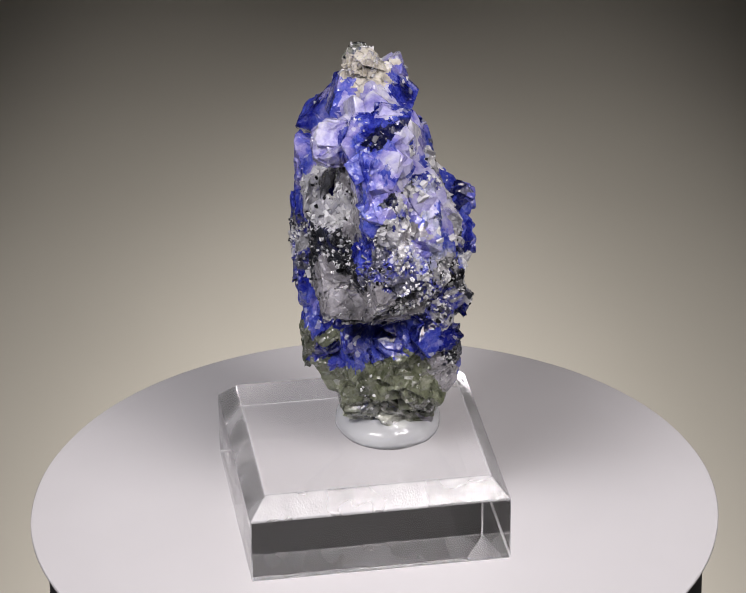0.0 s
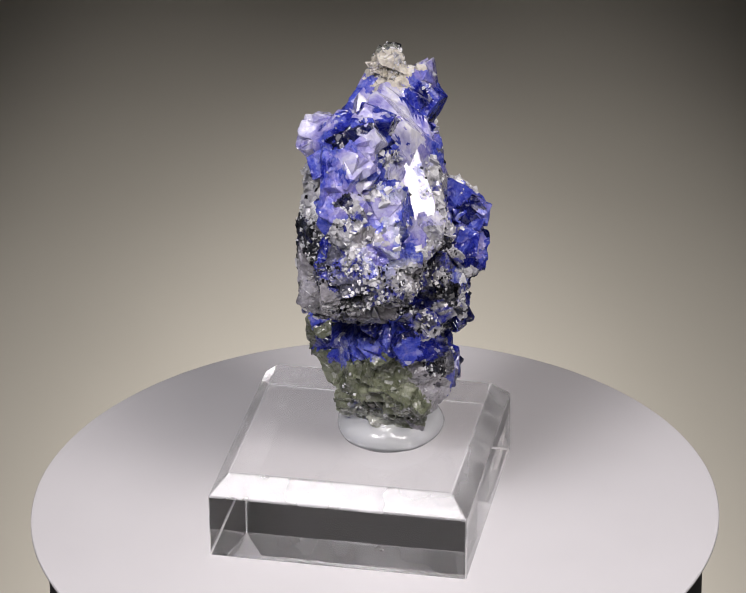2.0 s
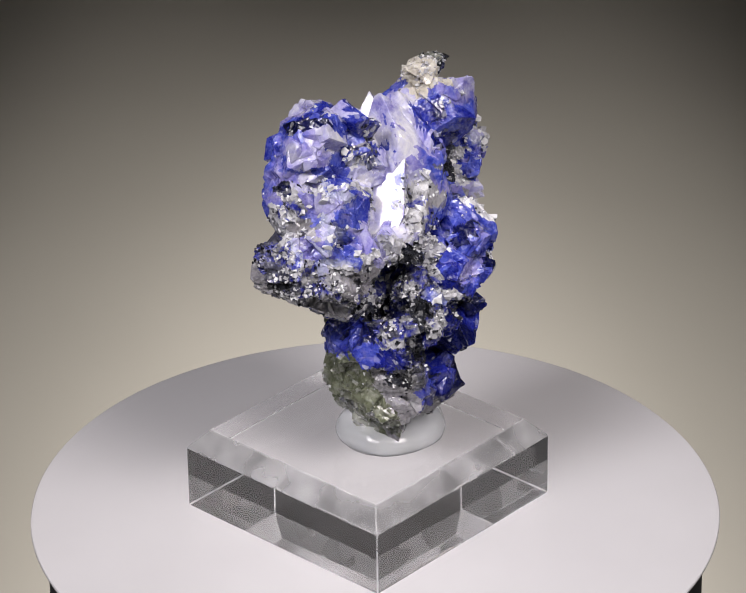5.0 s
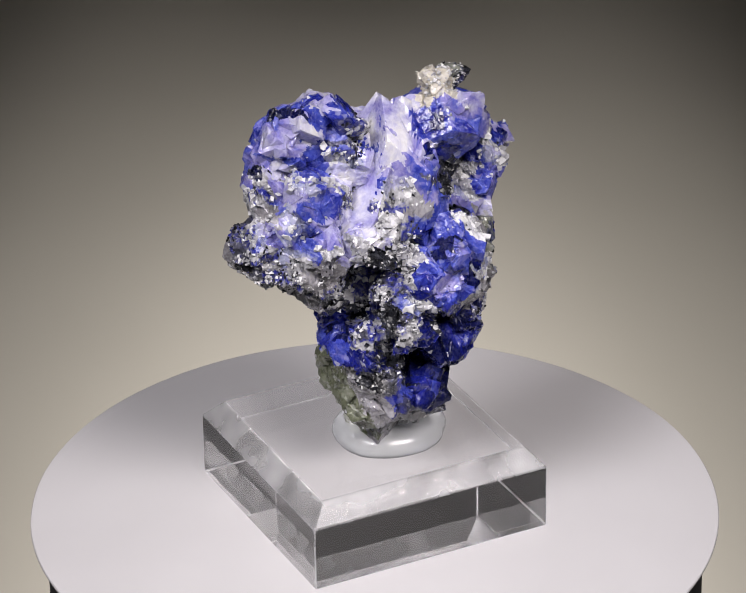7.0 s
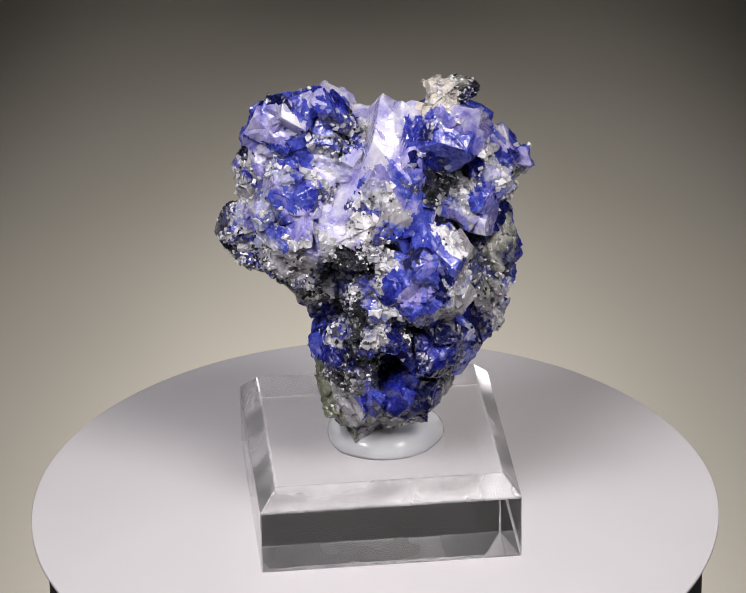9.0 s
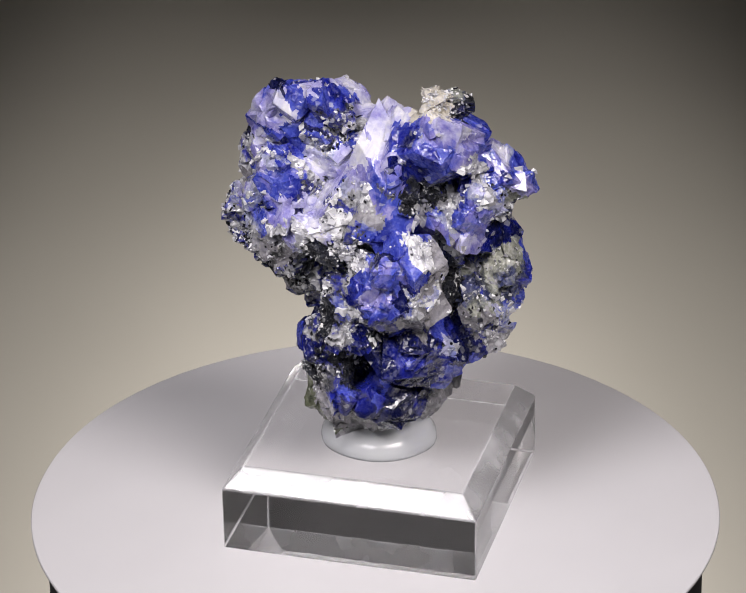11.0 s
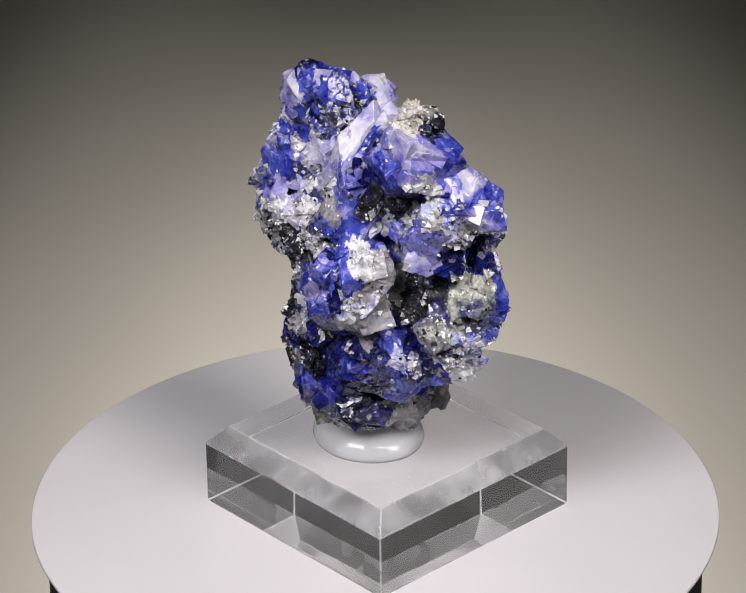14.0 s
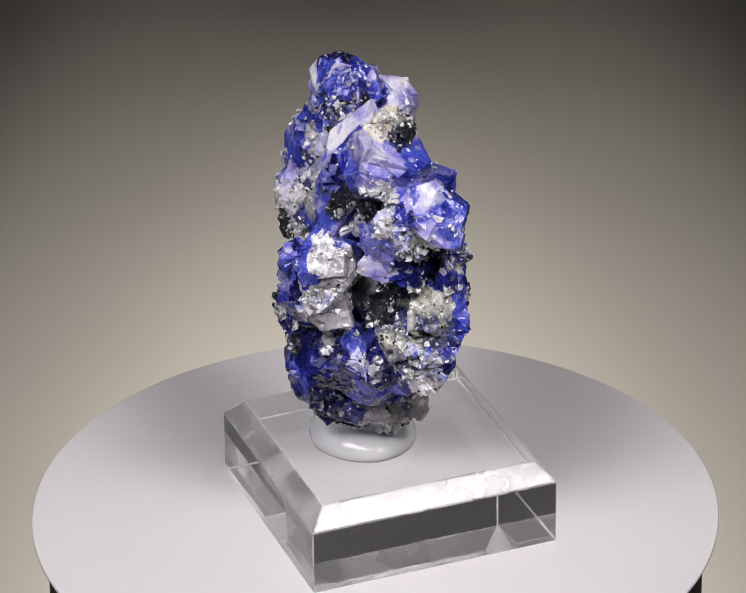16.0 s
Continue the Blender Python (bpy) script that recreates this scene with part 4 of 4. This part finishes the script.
lump("blue", "chip", 0.4, 204, (-3.8, 16.3, 38.1), (1.6, 1.7, 1), (50.9, 1.9, 166.1))
lump("deep", "chip", 0.4, 644, (-2.4, 16.5, 29.6), (1.8, 1.7, 1), (81.1, -78.9, 150.4))
lump("blue", "chip", 0.4, 438, (1.2, -10.6, 55.7), (1.9, 1.7, 1.1), (-30.1, 4.6, -141))
lump("deep", "chip", 0.9, 363, (9.1, -2.8, 30.5), (2, 2.2, 1.2), (37.8, 65.9, -33.9))
lump("deep", "chip", 0.9, 692, (2.5, -5, 26), (2, 1.8, 1.2), (57.9, 39.3, -2.3))
lump("green", "chip", 0.4, 191, (3, -5.6, 21.2), (2.4, 2.2, 1.3), (-71, -14.6, 177.1))
lump("blue", "chip", 0.4, 576, (8.7, 3.6, 18.5), (2.1, 1.8, 1.2), (-87.8, 28.8, -105))
lump("dark", "chip", 0.9, 633, (8.2, -4.8, 25.6), (1.9, 2, 1.2), (57.2, 17.6, 88.9))
lump("frosted", "chip", 0.9, 147, (-0.2, 14.4, 32.4), (1.9, 2.1, 1.1), (91.1, -47.4, 64))
lump("plate", "chip", 0.4, 706, (-5.4, -5.5, 53.9), (2.1, 1.8, 1.1), (58.9, -1.1, -18.8))
lump("lilac", "chip", 0.4, 709, (-2.8, -12.6, 53.1), (2.2, 1.8, 1), (-49.8, 26.9, -178.1))
lump("bluelilac", "chip", 0.4, 804, (-0.6, -11.9, 54), (2.6, 2.6, 1.5), (-48, -58.6, 126.7))
lump("lilac", "chip", 0.4, 155, (1.9, -12.7, 53), (1.4, 1.2, 0.8), (22.2, 48.5, -33.3))
lump("grey", "chip", 0.9, 212, (-1.3, -14.7, 48.4), (2.4, 2.1, 1.3), (-36, -53.5, 113.7))
lump("dark", "chip", 0.9, 376, (-4.6, -8.5, 39.9), (1.7, 1.8, 1.1), (-71.6, -75.5, 154.3))
lump("white", "chip", 0.9, 15, (0.7, -15.2, 47), (1.4, 1.2, 0.7), (29.6, -72.3, 91.2))
lump("speckled", "chip", 0.9, 663, (4.8, -12.8, 38.7), (2.6, 2.5, 1.5), (80.1, 54.9, 28.6))
lump("grey", "chip", 0.9, 528, (2.8, -15.3, 38), (2.3, 2, 1.2), (-82.5, 15.4, -156.5))
lump("grey", "chip", 0.9, 95, (-5.9, -7.8, 36.5), (1.9, 1.7, 1.1), (-4.9, -62.6, 89.4))
lump("deep", "chip", 0.4, 372, (11.4, 4.9, 39.1), (2.1, 2.2, 1.2), (-60.4, -24.3, -178.2))
lump("blue", "chip", 0.4, 6, (11.1, 2.1, 36.4), (2.2, 2.3, 1.3), (-70.1, -35.1, -147.7))
lump("white", "chip", 0.9, 351, (9.8, -0.7, 33.6), (1.5, 1.4, 0.8), (-47.8, 18.7, -105.8))
lump("dark", "chip", 0.9, 1, (8.9, -2.9, 30.3), (2.4, 2.5, 1.1), (-67.9, 33.3, -164.4))
lump("blue", "chip", 0.9, 787, (1.8, -5.8, 25.7), (2.8, 2.8, 1.5), (-53.5, 14.1, -153.7))
lump("deep", "chip", 0.9, 398, (5.8, -6.4, 26.3), (2.4, 2.2, 1.4), (-43.9, -60.8, 160.6))
lump("grey", "chip", 0.9, 484, (-2.9, -3.8, 25.9), (1.6, 1.4, 0.9), (49, -15.2, -15.5))
lump("green", "chip", 0.4, 451, (0.4, -4.6, 21.6), (2.7, 2.6, 1.6), (74.8, -35.9, 37.8))
lump("grey", "chip", 0.9, 161, (4.7, -5.2, 20.8), (2.7, 2.4, 1.5), (67.1, -43.1, 41))
lump("deep", "chip", 0.4, 110, (8.7, -1.9, 22.7), (1.9, 1.5, 1), (56.3, -57.7, 55))
lump("lilac", "chip", 0.4, 290, (0.4, -11.3, 54.4), (2.2, 2.2, 1.3), (-22, 46.3, -75.2))
lump("dark", "chip", 0.9, 619, (3, -3.6, 54.2), (1.2, 1.1, 0.7), (-82.6, -23.7, -117.3))
lump("white", "chip", 0.9, 386, (4.3, -11.1, 49.4), (1.6, 1.5, 0.9), (15.4, -58.7, 158.2))
lump("dark", "chip", 0.9, 136, (3.7, 7.7, 46.8), (1.4, 1.5, 0.8), (-72.5, 31.5, -75.1))
lump("grey", "chip", 0.9, 613, (7, -11, 40.7), (2.2, 1.8, 1.2), (3.8, -70.7, 137))
lump("bluelilac", "chip", 0.4, 264, (12.3, 4.9, 39.2), (1.7, 1.6, 1.1), (-46.3, -34.7, -169.5))
lump("bluelilac", "chip", 0.4, 859, (12, 4.3, 35.4), (1.5, 1.2, 0.9), (54.5, -17.5, 52.5))
lump("dark", "chip", 0.9, 386, (3.4, -2.6, 33.6), (3.2, 3, 1.7), (-86.1, 72.9, -107.4))
lump("white", "chip", 0.9, 77, (11.2, 2.4, 33.7), (1.8, 1.5, 0.9), (-68.6, 17.4, -120.6))
lump("deep", "chip", 0.9, 125, (10.3, 0, 29.6), (2.5, 2, 1.3), (-91.6, 24.8, -102.2))
lump("blue", "chip", 0.4, 344, (8.7, 1.5, 20.1), (2.4, 2.1, 1.4), (-114, -64.3, -81.8))
lump("grey", "chip", 0.9, 473, (6.8, -3.6, 19.4), (2.1, 2.1, 1.2), (-72.2, -60.1, -148.9))
lump("green", "chip", 0.9, 185, (5.9, -5, 18.4), (1.8, 1.5, 1), (58.4, 49.6, 14.4))
lump("lilac", "chip", 0.4, 265, (1.9, -9.1, 55.5), (2.5, 2, 1.3), (-47.4, -36.4, -97.3))
lump("blue", "chip", 0.4, 361, (1.4, -4.6, 55.5), (1.8, 2.2, 1.2), (-50.1, 0.7, -17.7))
lump("dark", "chip", 0.9, 337, (1.5, -3.1, 53), (1.6, 1.4, 0.8), (-59, -2.7, -46.9))
lump("lilac", "chip", 0.4, 410, (5, 10.4, 54.5), (2.1, 2, 1.1), (55.5, -67.7, 125.9))
lump("bluelilac", "chip", 0.4, 891, (0.1, 18, 47), (1.4, 1.2, 0.7), (-9.6, 51.3, 10.8))
lump("blue", "chip", 0.9, 402, (4.9, 13.1, 43.5), (1.9, 1.6, 1.1), (-111.7, -29.4, -40.7))
lump("pale", "chip", 0.9, 5, (-4.8, 15, 41.4), (1.6, 1.7, 1), (44.5, 32, 97.8))
lump("blue", "chip", 0.4, 286, (12.1, 5, 40.1), (1.4, 1.3, 0.9), (42.6, 25.2, 104.8))
lump("grey", "chip", 0.9, 408, (9.8, 9.1, 35.6), (1.9, 1.7, 1.1), (60.5, 34.7, 103.6))
lump("pale", "chip", 0.9, 314, (1.6, 13.6, 30.1), (2.5, 2.5, 1.3), (-73.2, 14.1, -26.6))
lump("deep", "chip", 0.9, 617, (8.5, -3.7, 23.7), (1.7, 1.7, 1), (64.5, -28.5, 132))
lump("deep", "chip", 0.4, 753, (8.4, 5.3, 25.6), (3.5, 3.6, 1.8), (58.3, -19.1, 120.6))
lump("grey", "chip", 0.9, 370, (2.8, 7.8, 17.9), (1.5, 1.3, 0.9), (-63.2, 70.6, -3.3))
lump("blue", "chip", 0.4, 528, (-1.3, -5.7, 55.5), (1.8, 1.6, 0.9), (-46.6, 13.7, -21.4))
lump("blue", "chip", 0.4, 14, (-1.4, 15.5, 48.7), (2.2, 1.9, 1.3), (-31.3, -39.9, -57.5))
lump("pale", "chip", 0.9, 794, (-1.6, 17.9, 45.7), (1.6, 1.5, 0.8), (79.3, -15.7, 129.9))
lump("deep", "chip", 0.4, 501, (8.3, 7.9, 28.8), (2.3, 2.1, 1.2), (51.9, 3.4, 127))
lump("grey", "chip", 0.9, 599, (1, 8.4, 18.4), (2.3, 1.8, 1.2), (76.2, 48.2, 143.1))
lump("deep", "chip", 0.4, 348, (-3, 16.9, 30.3), (1.6, 1.4, 0.9), (-75.8, -79.2, -46.9))
lump("blue", "chip", 0.4, 438, (1.8, -10.4, 56.1), (1.5, 1.4, 0.9), (-54.9, 6.6, -155.6))
lump("deep", "chip", 0.9, 363, (2.7, -5.9, 26.2), (1.6, 1.7, 1), (2.3, 51, -54.7))
lump("blue", "chip", 0.4, 692, (1.6, -7.4, 55.8), (1.6, 1.4, 1), (77.2, 19.9, 110.3))
lump("bluelilac", "chip", 0.4, 390, (5, 9.2, 55.2), (1.5, 1.2, 0.8), (-57.5, 45.8, -80))
lump("blue", "chip", 0.4, 851, (9.4, 7.4, 28.6), (1.9, 1.5, 1.1), (-54.1, 18.9, -80.1))
lump("bluelilac", "chip", 0.4, 147, (-0.3, -13.1, 53.3), (2, 2.2, 1.2), (22.5, -63.8, 50.7))
lump("blue", "chip", 0.4, 893, (4.1, -12, 48), (1.6, 1.7, 0.9), (64.4, -40.1, 32.3))
lump("white", "chip", 0.9, 781, (0.8, -15.3, 47), (1, 1.1, 0.6), (-69.6, 25.7, -153.3))
lump("white", "chip", 0.9, 706, (2.1, -14.7, 43.3), (1.4, 1.2, 0.7), (29.5, 4.5, 18.9))
lump("deep", "chip", 0.4, 709, (11.3, 4.2, 39.5), (1.9, 1.8, 1), (-62.8, -28.4, -168.2))
lump("blue", "chip", 0.4, 804, (10.9, 1.5, 35.9), (1.5, 1.5, 0.9), (-71.7, 44.6, -131.9))
lump("dark", "chip", 0.9, 155, (9, -3.1, 30.3), (1.8, 1.5, 1.1), (51.3, 51.5, -30.8))
lump("blue", "chip", 0.9, 212, (1.6, -6.2, 26.3), (2.1, 1.9, 1.2), (-23.9, -56.3, 127.9))
lump("grey", "chip", 0.9, 376, (5.5, -5.1, 19), (1.6, 1.6, 1), (17.5, -65.2, 98))
lump("deep", "chip", 0.4, 15, (9.7, -2.6, 22.4), (1.5, 1.3, 0.8), (84.4, -79.4, 42.9))
lump("lilac", "chip", 0.4, 308, (1.1, -11.6, 54.4), (1.9, 1.7, 1.1), (40.3, 54, 16.3))
lump("dark", "chip", 0.9, 528, (3.2, -3.7, 54.5), (1.1, 0.9, 0.6), (-105.9, 21.7, -116.1))
lump("white", "chip", 0.9, 95, (4.7, -10.8, 49.4), (1.3, 1.2, 0.7), (16, -52.9, 103.4))
lump("dark", "chip", 0.9, 351, (4, 7.7, 46.8), (1.3, 1.1, 0.7), (-68.8, 9.7, -86.9))
lump("white", "chip", 0.9, 1, (10.9, 0.8, 33.2), (1.3, 1.4, 0.7), (-70.6, -39.2, -141))
lump("green", "chip", 0.9, 787, (6.8, -5.6, 18), (1.4, 1.4, 0.7), (-54.9, 10.1, -122.3))
lump("dark", "chip", 0.9, 398, (1.5, -3, 53.2), (1.1, 1, 0.7), (68.2, -26.4, 143.3))
lump("grey", "chip", 0.9, 484, (7.5, -9.9, 39.6), (1.4, 1.2, 0.8), (85.9, 15.6, 92.4))
lump("blue", "chip", 0.4, 451, (12.1, 5.5, 40.4), (1.1, 1.1, 0.7), (30.3, 29, 89.1))
lump("pale", "chip", 0.9, 161, (1.6, 14, 30), (1.9, 1.7, 1.1), (58.5, -19.5, 146.2))
lump("deep", "chip", 0.9, 110, (9.3, -4, 24.9), (1.5, 1.2, 0.8), (54, 37.8, 93.9))
lump("deep", "chip", 0.4, 290, (9.2, 5.6, 26.3), (2.6, 2.6, 1.6), (-66.8, -8.4, -73.4))
lump("deep", "chip", 0.4, 619, (9.1, 2.7, 19.7), (2.1, 1.9, 1.3), (-72.9, -30.7, -78.4))
lump("bluelilac", "chip", 0.4, 358, (4, 11.9, 54.4), (1.7, 1.3, 0.9), (-92.2, -39.8, -19))
lump("blue", "chip", 0.4, 818, (-1.9, 16.5, 48.5), (1.7, 1.8, 1), (65, -29.9, 174.1))
lump("white", "chip", 0.9, 136, (3.6, 8.5, 44), (1.3, 1.4, 0.8), (-59.6, 60.2, -20))
lump("pale", "chip", 0.9, 188, (-1.2, 18.3, 45.6), (1.2, 1.1, 0.7), (-75.7, 55.5, -35.6))
lump("grey", "chip", 0.9, 305, (1, 14.7, 30.3), (1.9, 1.6, 1), (22.7, 45.4, 93.1))
lump("deep", "chip", 0.4, 586, (9, 8.1, 28.8), (1.7, 1.6, 1), (54, -27.5, -166.8))
lump("plate", "chip", 0.22, 54, (4.3, 3, 46.2), (4.4, 9, 3.4), (-59.2, 12.1, -141.6))


def inside_any(p, skip, slack):
    hit = np.zeros(len(p), bool)
    for k, (_, n, d, c, s, turn, _, _) in enumerate(LUMPS):
        if k != skip:
            local = ((p - c) @ turn) / s
            hit |= ((local @ n.T) < d * slack).all(1)
    return hit


def grains(name, material, share, size, seed, label):
    """Loose grains stuck all over the outer faces, thick in some places and thin in others; share: grains to a square millimetre, lump by lump."""
    rs = np.random.RandomState(seed)
    verts, faces = [], []
    rate = np.array([share.get(k, 0.0) for k in KINDS])
    corner = np.array([(-1, -1, -1), (1, -1, -1), (1, 1, -1), (-1, 1, -1), (-1, -1, 1), (1, -1, 1), (1, 1, 1), (-1, 1, 1)], float)
    quads = ((0, 3, 2, 1), (4, 5, 6, 7), (0, 1, 5, 4), (1, 2, 6, 5), (2, 3, 7, 6), (3, 0, 4, 7))
    for k, (kind, n, d, c, s, turn, p, f) in enumerate(LUMPS):
        tri = p[f]
        cross = np.cross(tri[:, 1] - tri[:, 0], tri[:, 2] - tri[:, 0])
        area = np.linalg.norm(cross, axis=1) / 2
        mid = tri.mean(1)
        patch = np.array([noise.noise(Vector(m) * 0.28 + Vector((seed, 0, 0))) for m in mid[::4]]).repeat(4)[: len(mid)]
        chance = area * rate[kind] * np.clip(0.1 + 4.0 * patch, 0.03, 3)
        pick = np.nonzero(rs.rand(len(mid)) < chance)[0]
        pick = pick[~inside_any(mid[pick], k, 0.96)]
        for i in pick:
            e = size * rs.uniform(0.45, 1.25) * np.array([1, rs.uniform(0.5, 1.0), rs.uniform(0.3, 1.5)])
            m = np.array(Euler(rs.uniform(0, 6.28, 3)).to_matrix())
            at = len(verts)
            verts.extend((((corner * rs.uniform(0.25, 1.0, (8, 3)) * e) @ m.T + mid[i]) * MM).tolist())
            faces.extend([[at + a for a in quad] for quad in quads])
    me = bpy.data.meshes.new(name)
    me.from_pydata(verts, [], faces)
    me.materials.append(material)
    ob = tagged(new(name, me), label, kind="stuff")
    ob.parent = mineral
    return ob


def grain_mat(name, a, b, gloss):
    n = Net(name)
    isl = n.t.nodes.new("ShaderNodeNewGeometry").outputs["Random Per Island"]
    n.bump(n.noise(3.0, 3), 0.3, 0.0002)
    return n.set(Base_Color=n.mix(isl, a, b), Roughness=n.math("ADD", n.math("MULTIPLY", isl, 0.3), gloss), Specular_IOR_Level=0.6)


M_WGRAIN = grain_mat("white_grain_mat", (0.36, 0.36, 0.39), (0.78, 0.78, 0.79), 0.15)
M_DGRAIN = grain_mat("black_grain_mat", (0.006, 0.006, 0.008), (0.03, 0.03, 0.04), 0.12)
grains("white_grain_crust", M_WGRAIN, {"white": 1.6, "frosted": 1.2, "speckled": 2.0, "pale": 0.7, "dark": 0.9, "bluelilac": 0.06, "blue": 0.04, "grey": 0.30, "deep": 0.03, "tan": 1.0, "green": 0.1}, 0.27, 3, "white sugary grains")
grains("white_crystal_crust", M_WGRAIN, {"white": 0.55, "frosted": 0.28, "pale": 0.10, "speckled": 0.14, "dark": 0.05, "bluelilac": 0.02}, 0.52, 21, "chunky white crystals")
grains("black_grain_crust", M_DGRAIN, {"white": 0.35, "frosted": 0.35, "speckled": 0.7, "pale": 0.35, "dark": 0.7, "grey": 0.2, "deep": 0.10, "green": 0.06}, 0.24, 9, "glossy black grains")


def motions():
    rows = []
    for i in range(33):
        t = i * 0.5
        rows.append((t, pose(0, 0, 0, 0, 0, 8.42 - 10.114 * t - 0.0225 * t * t)))
    for thing in (turntable, display_base, mineral):
        walk(thing, rows)


motions()
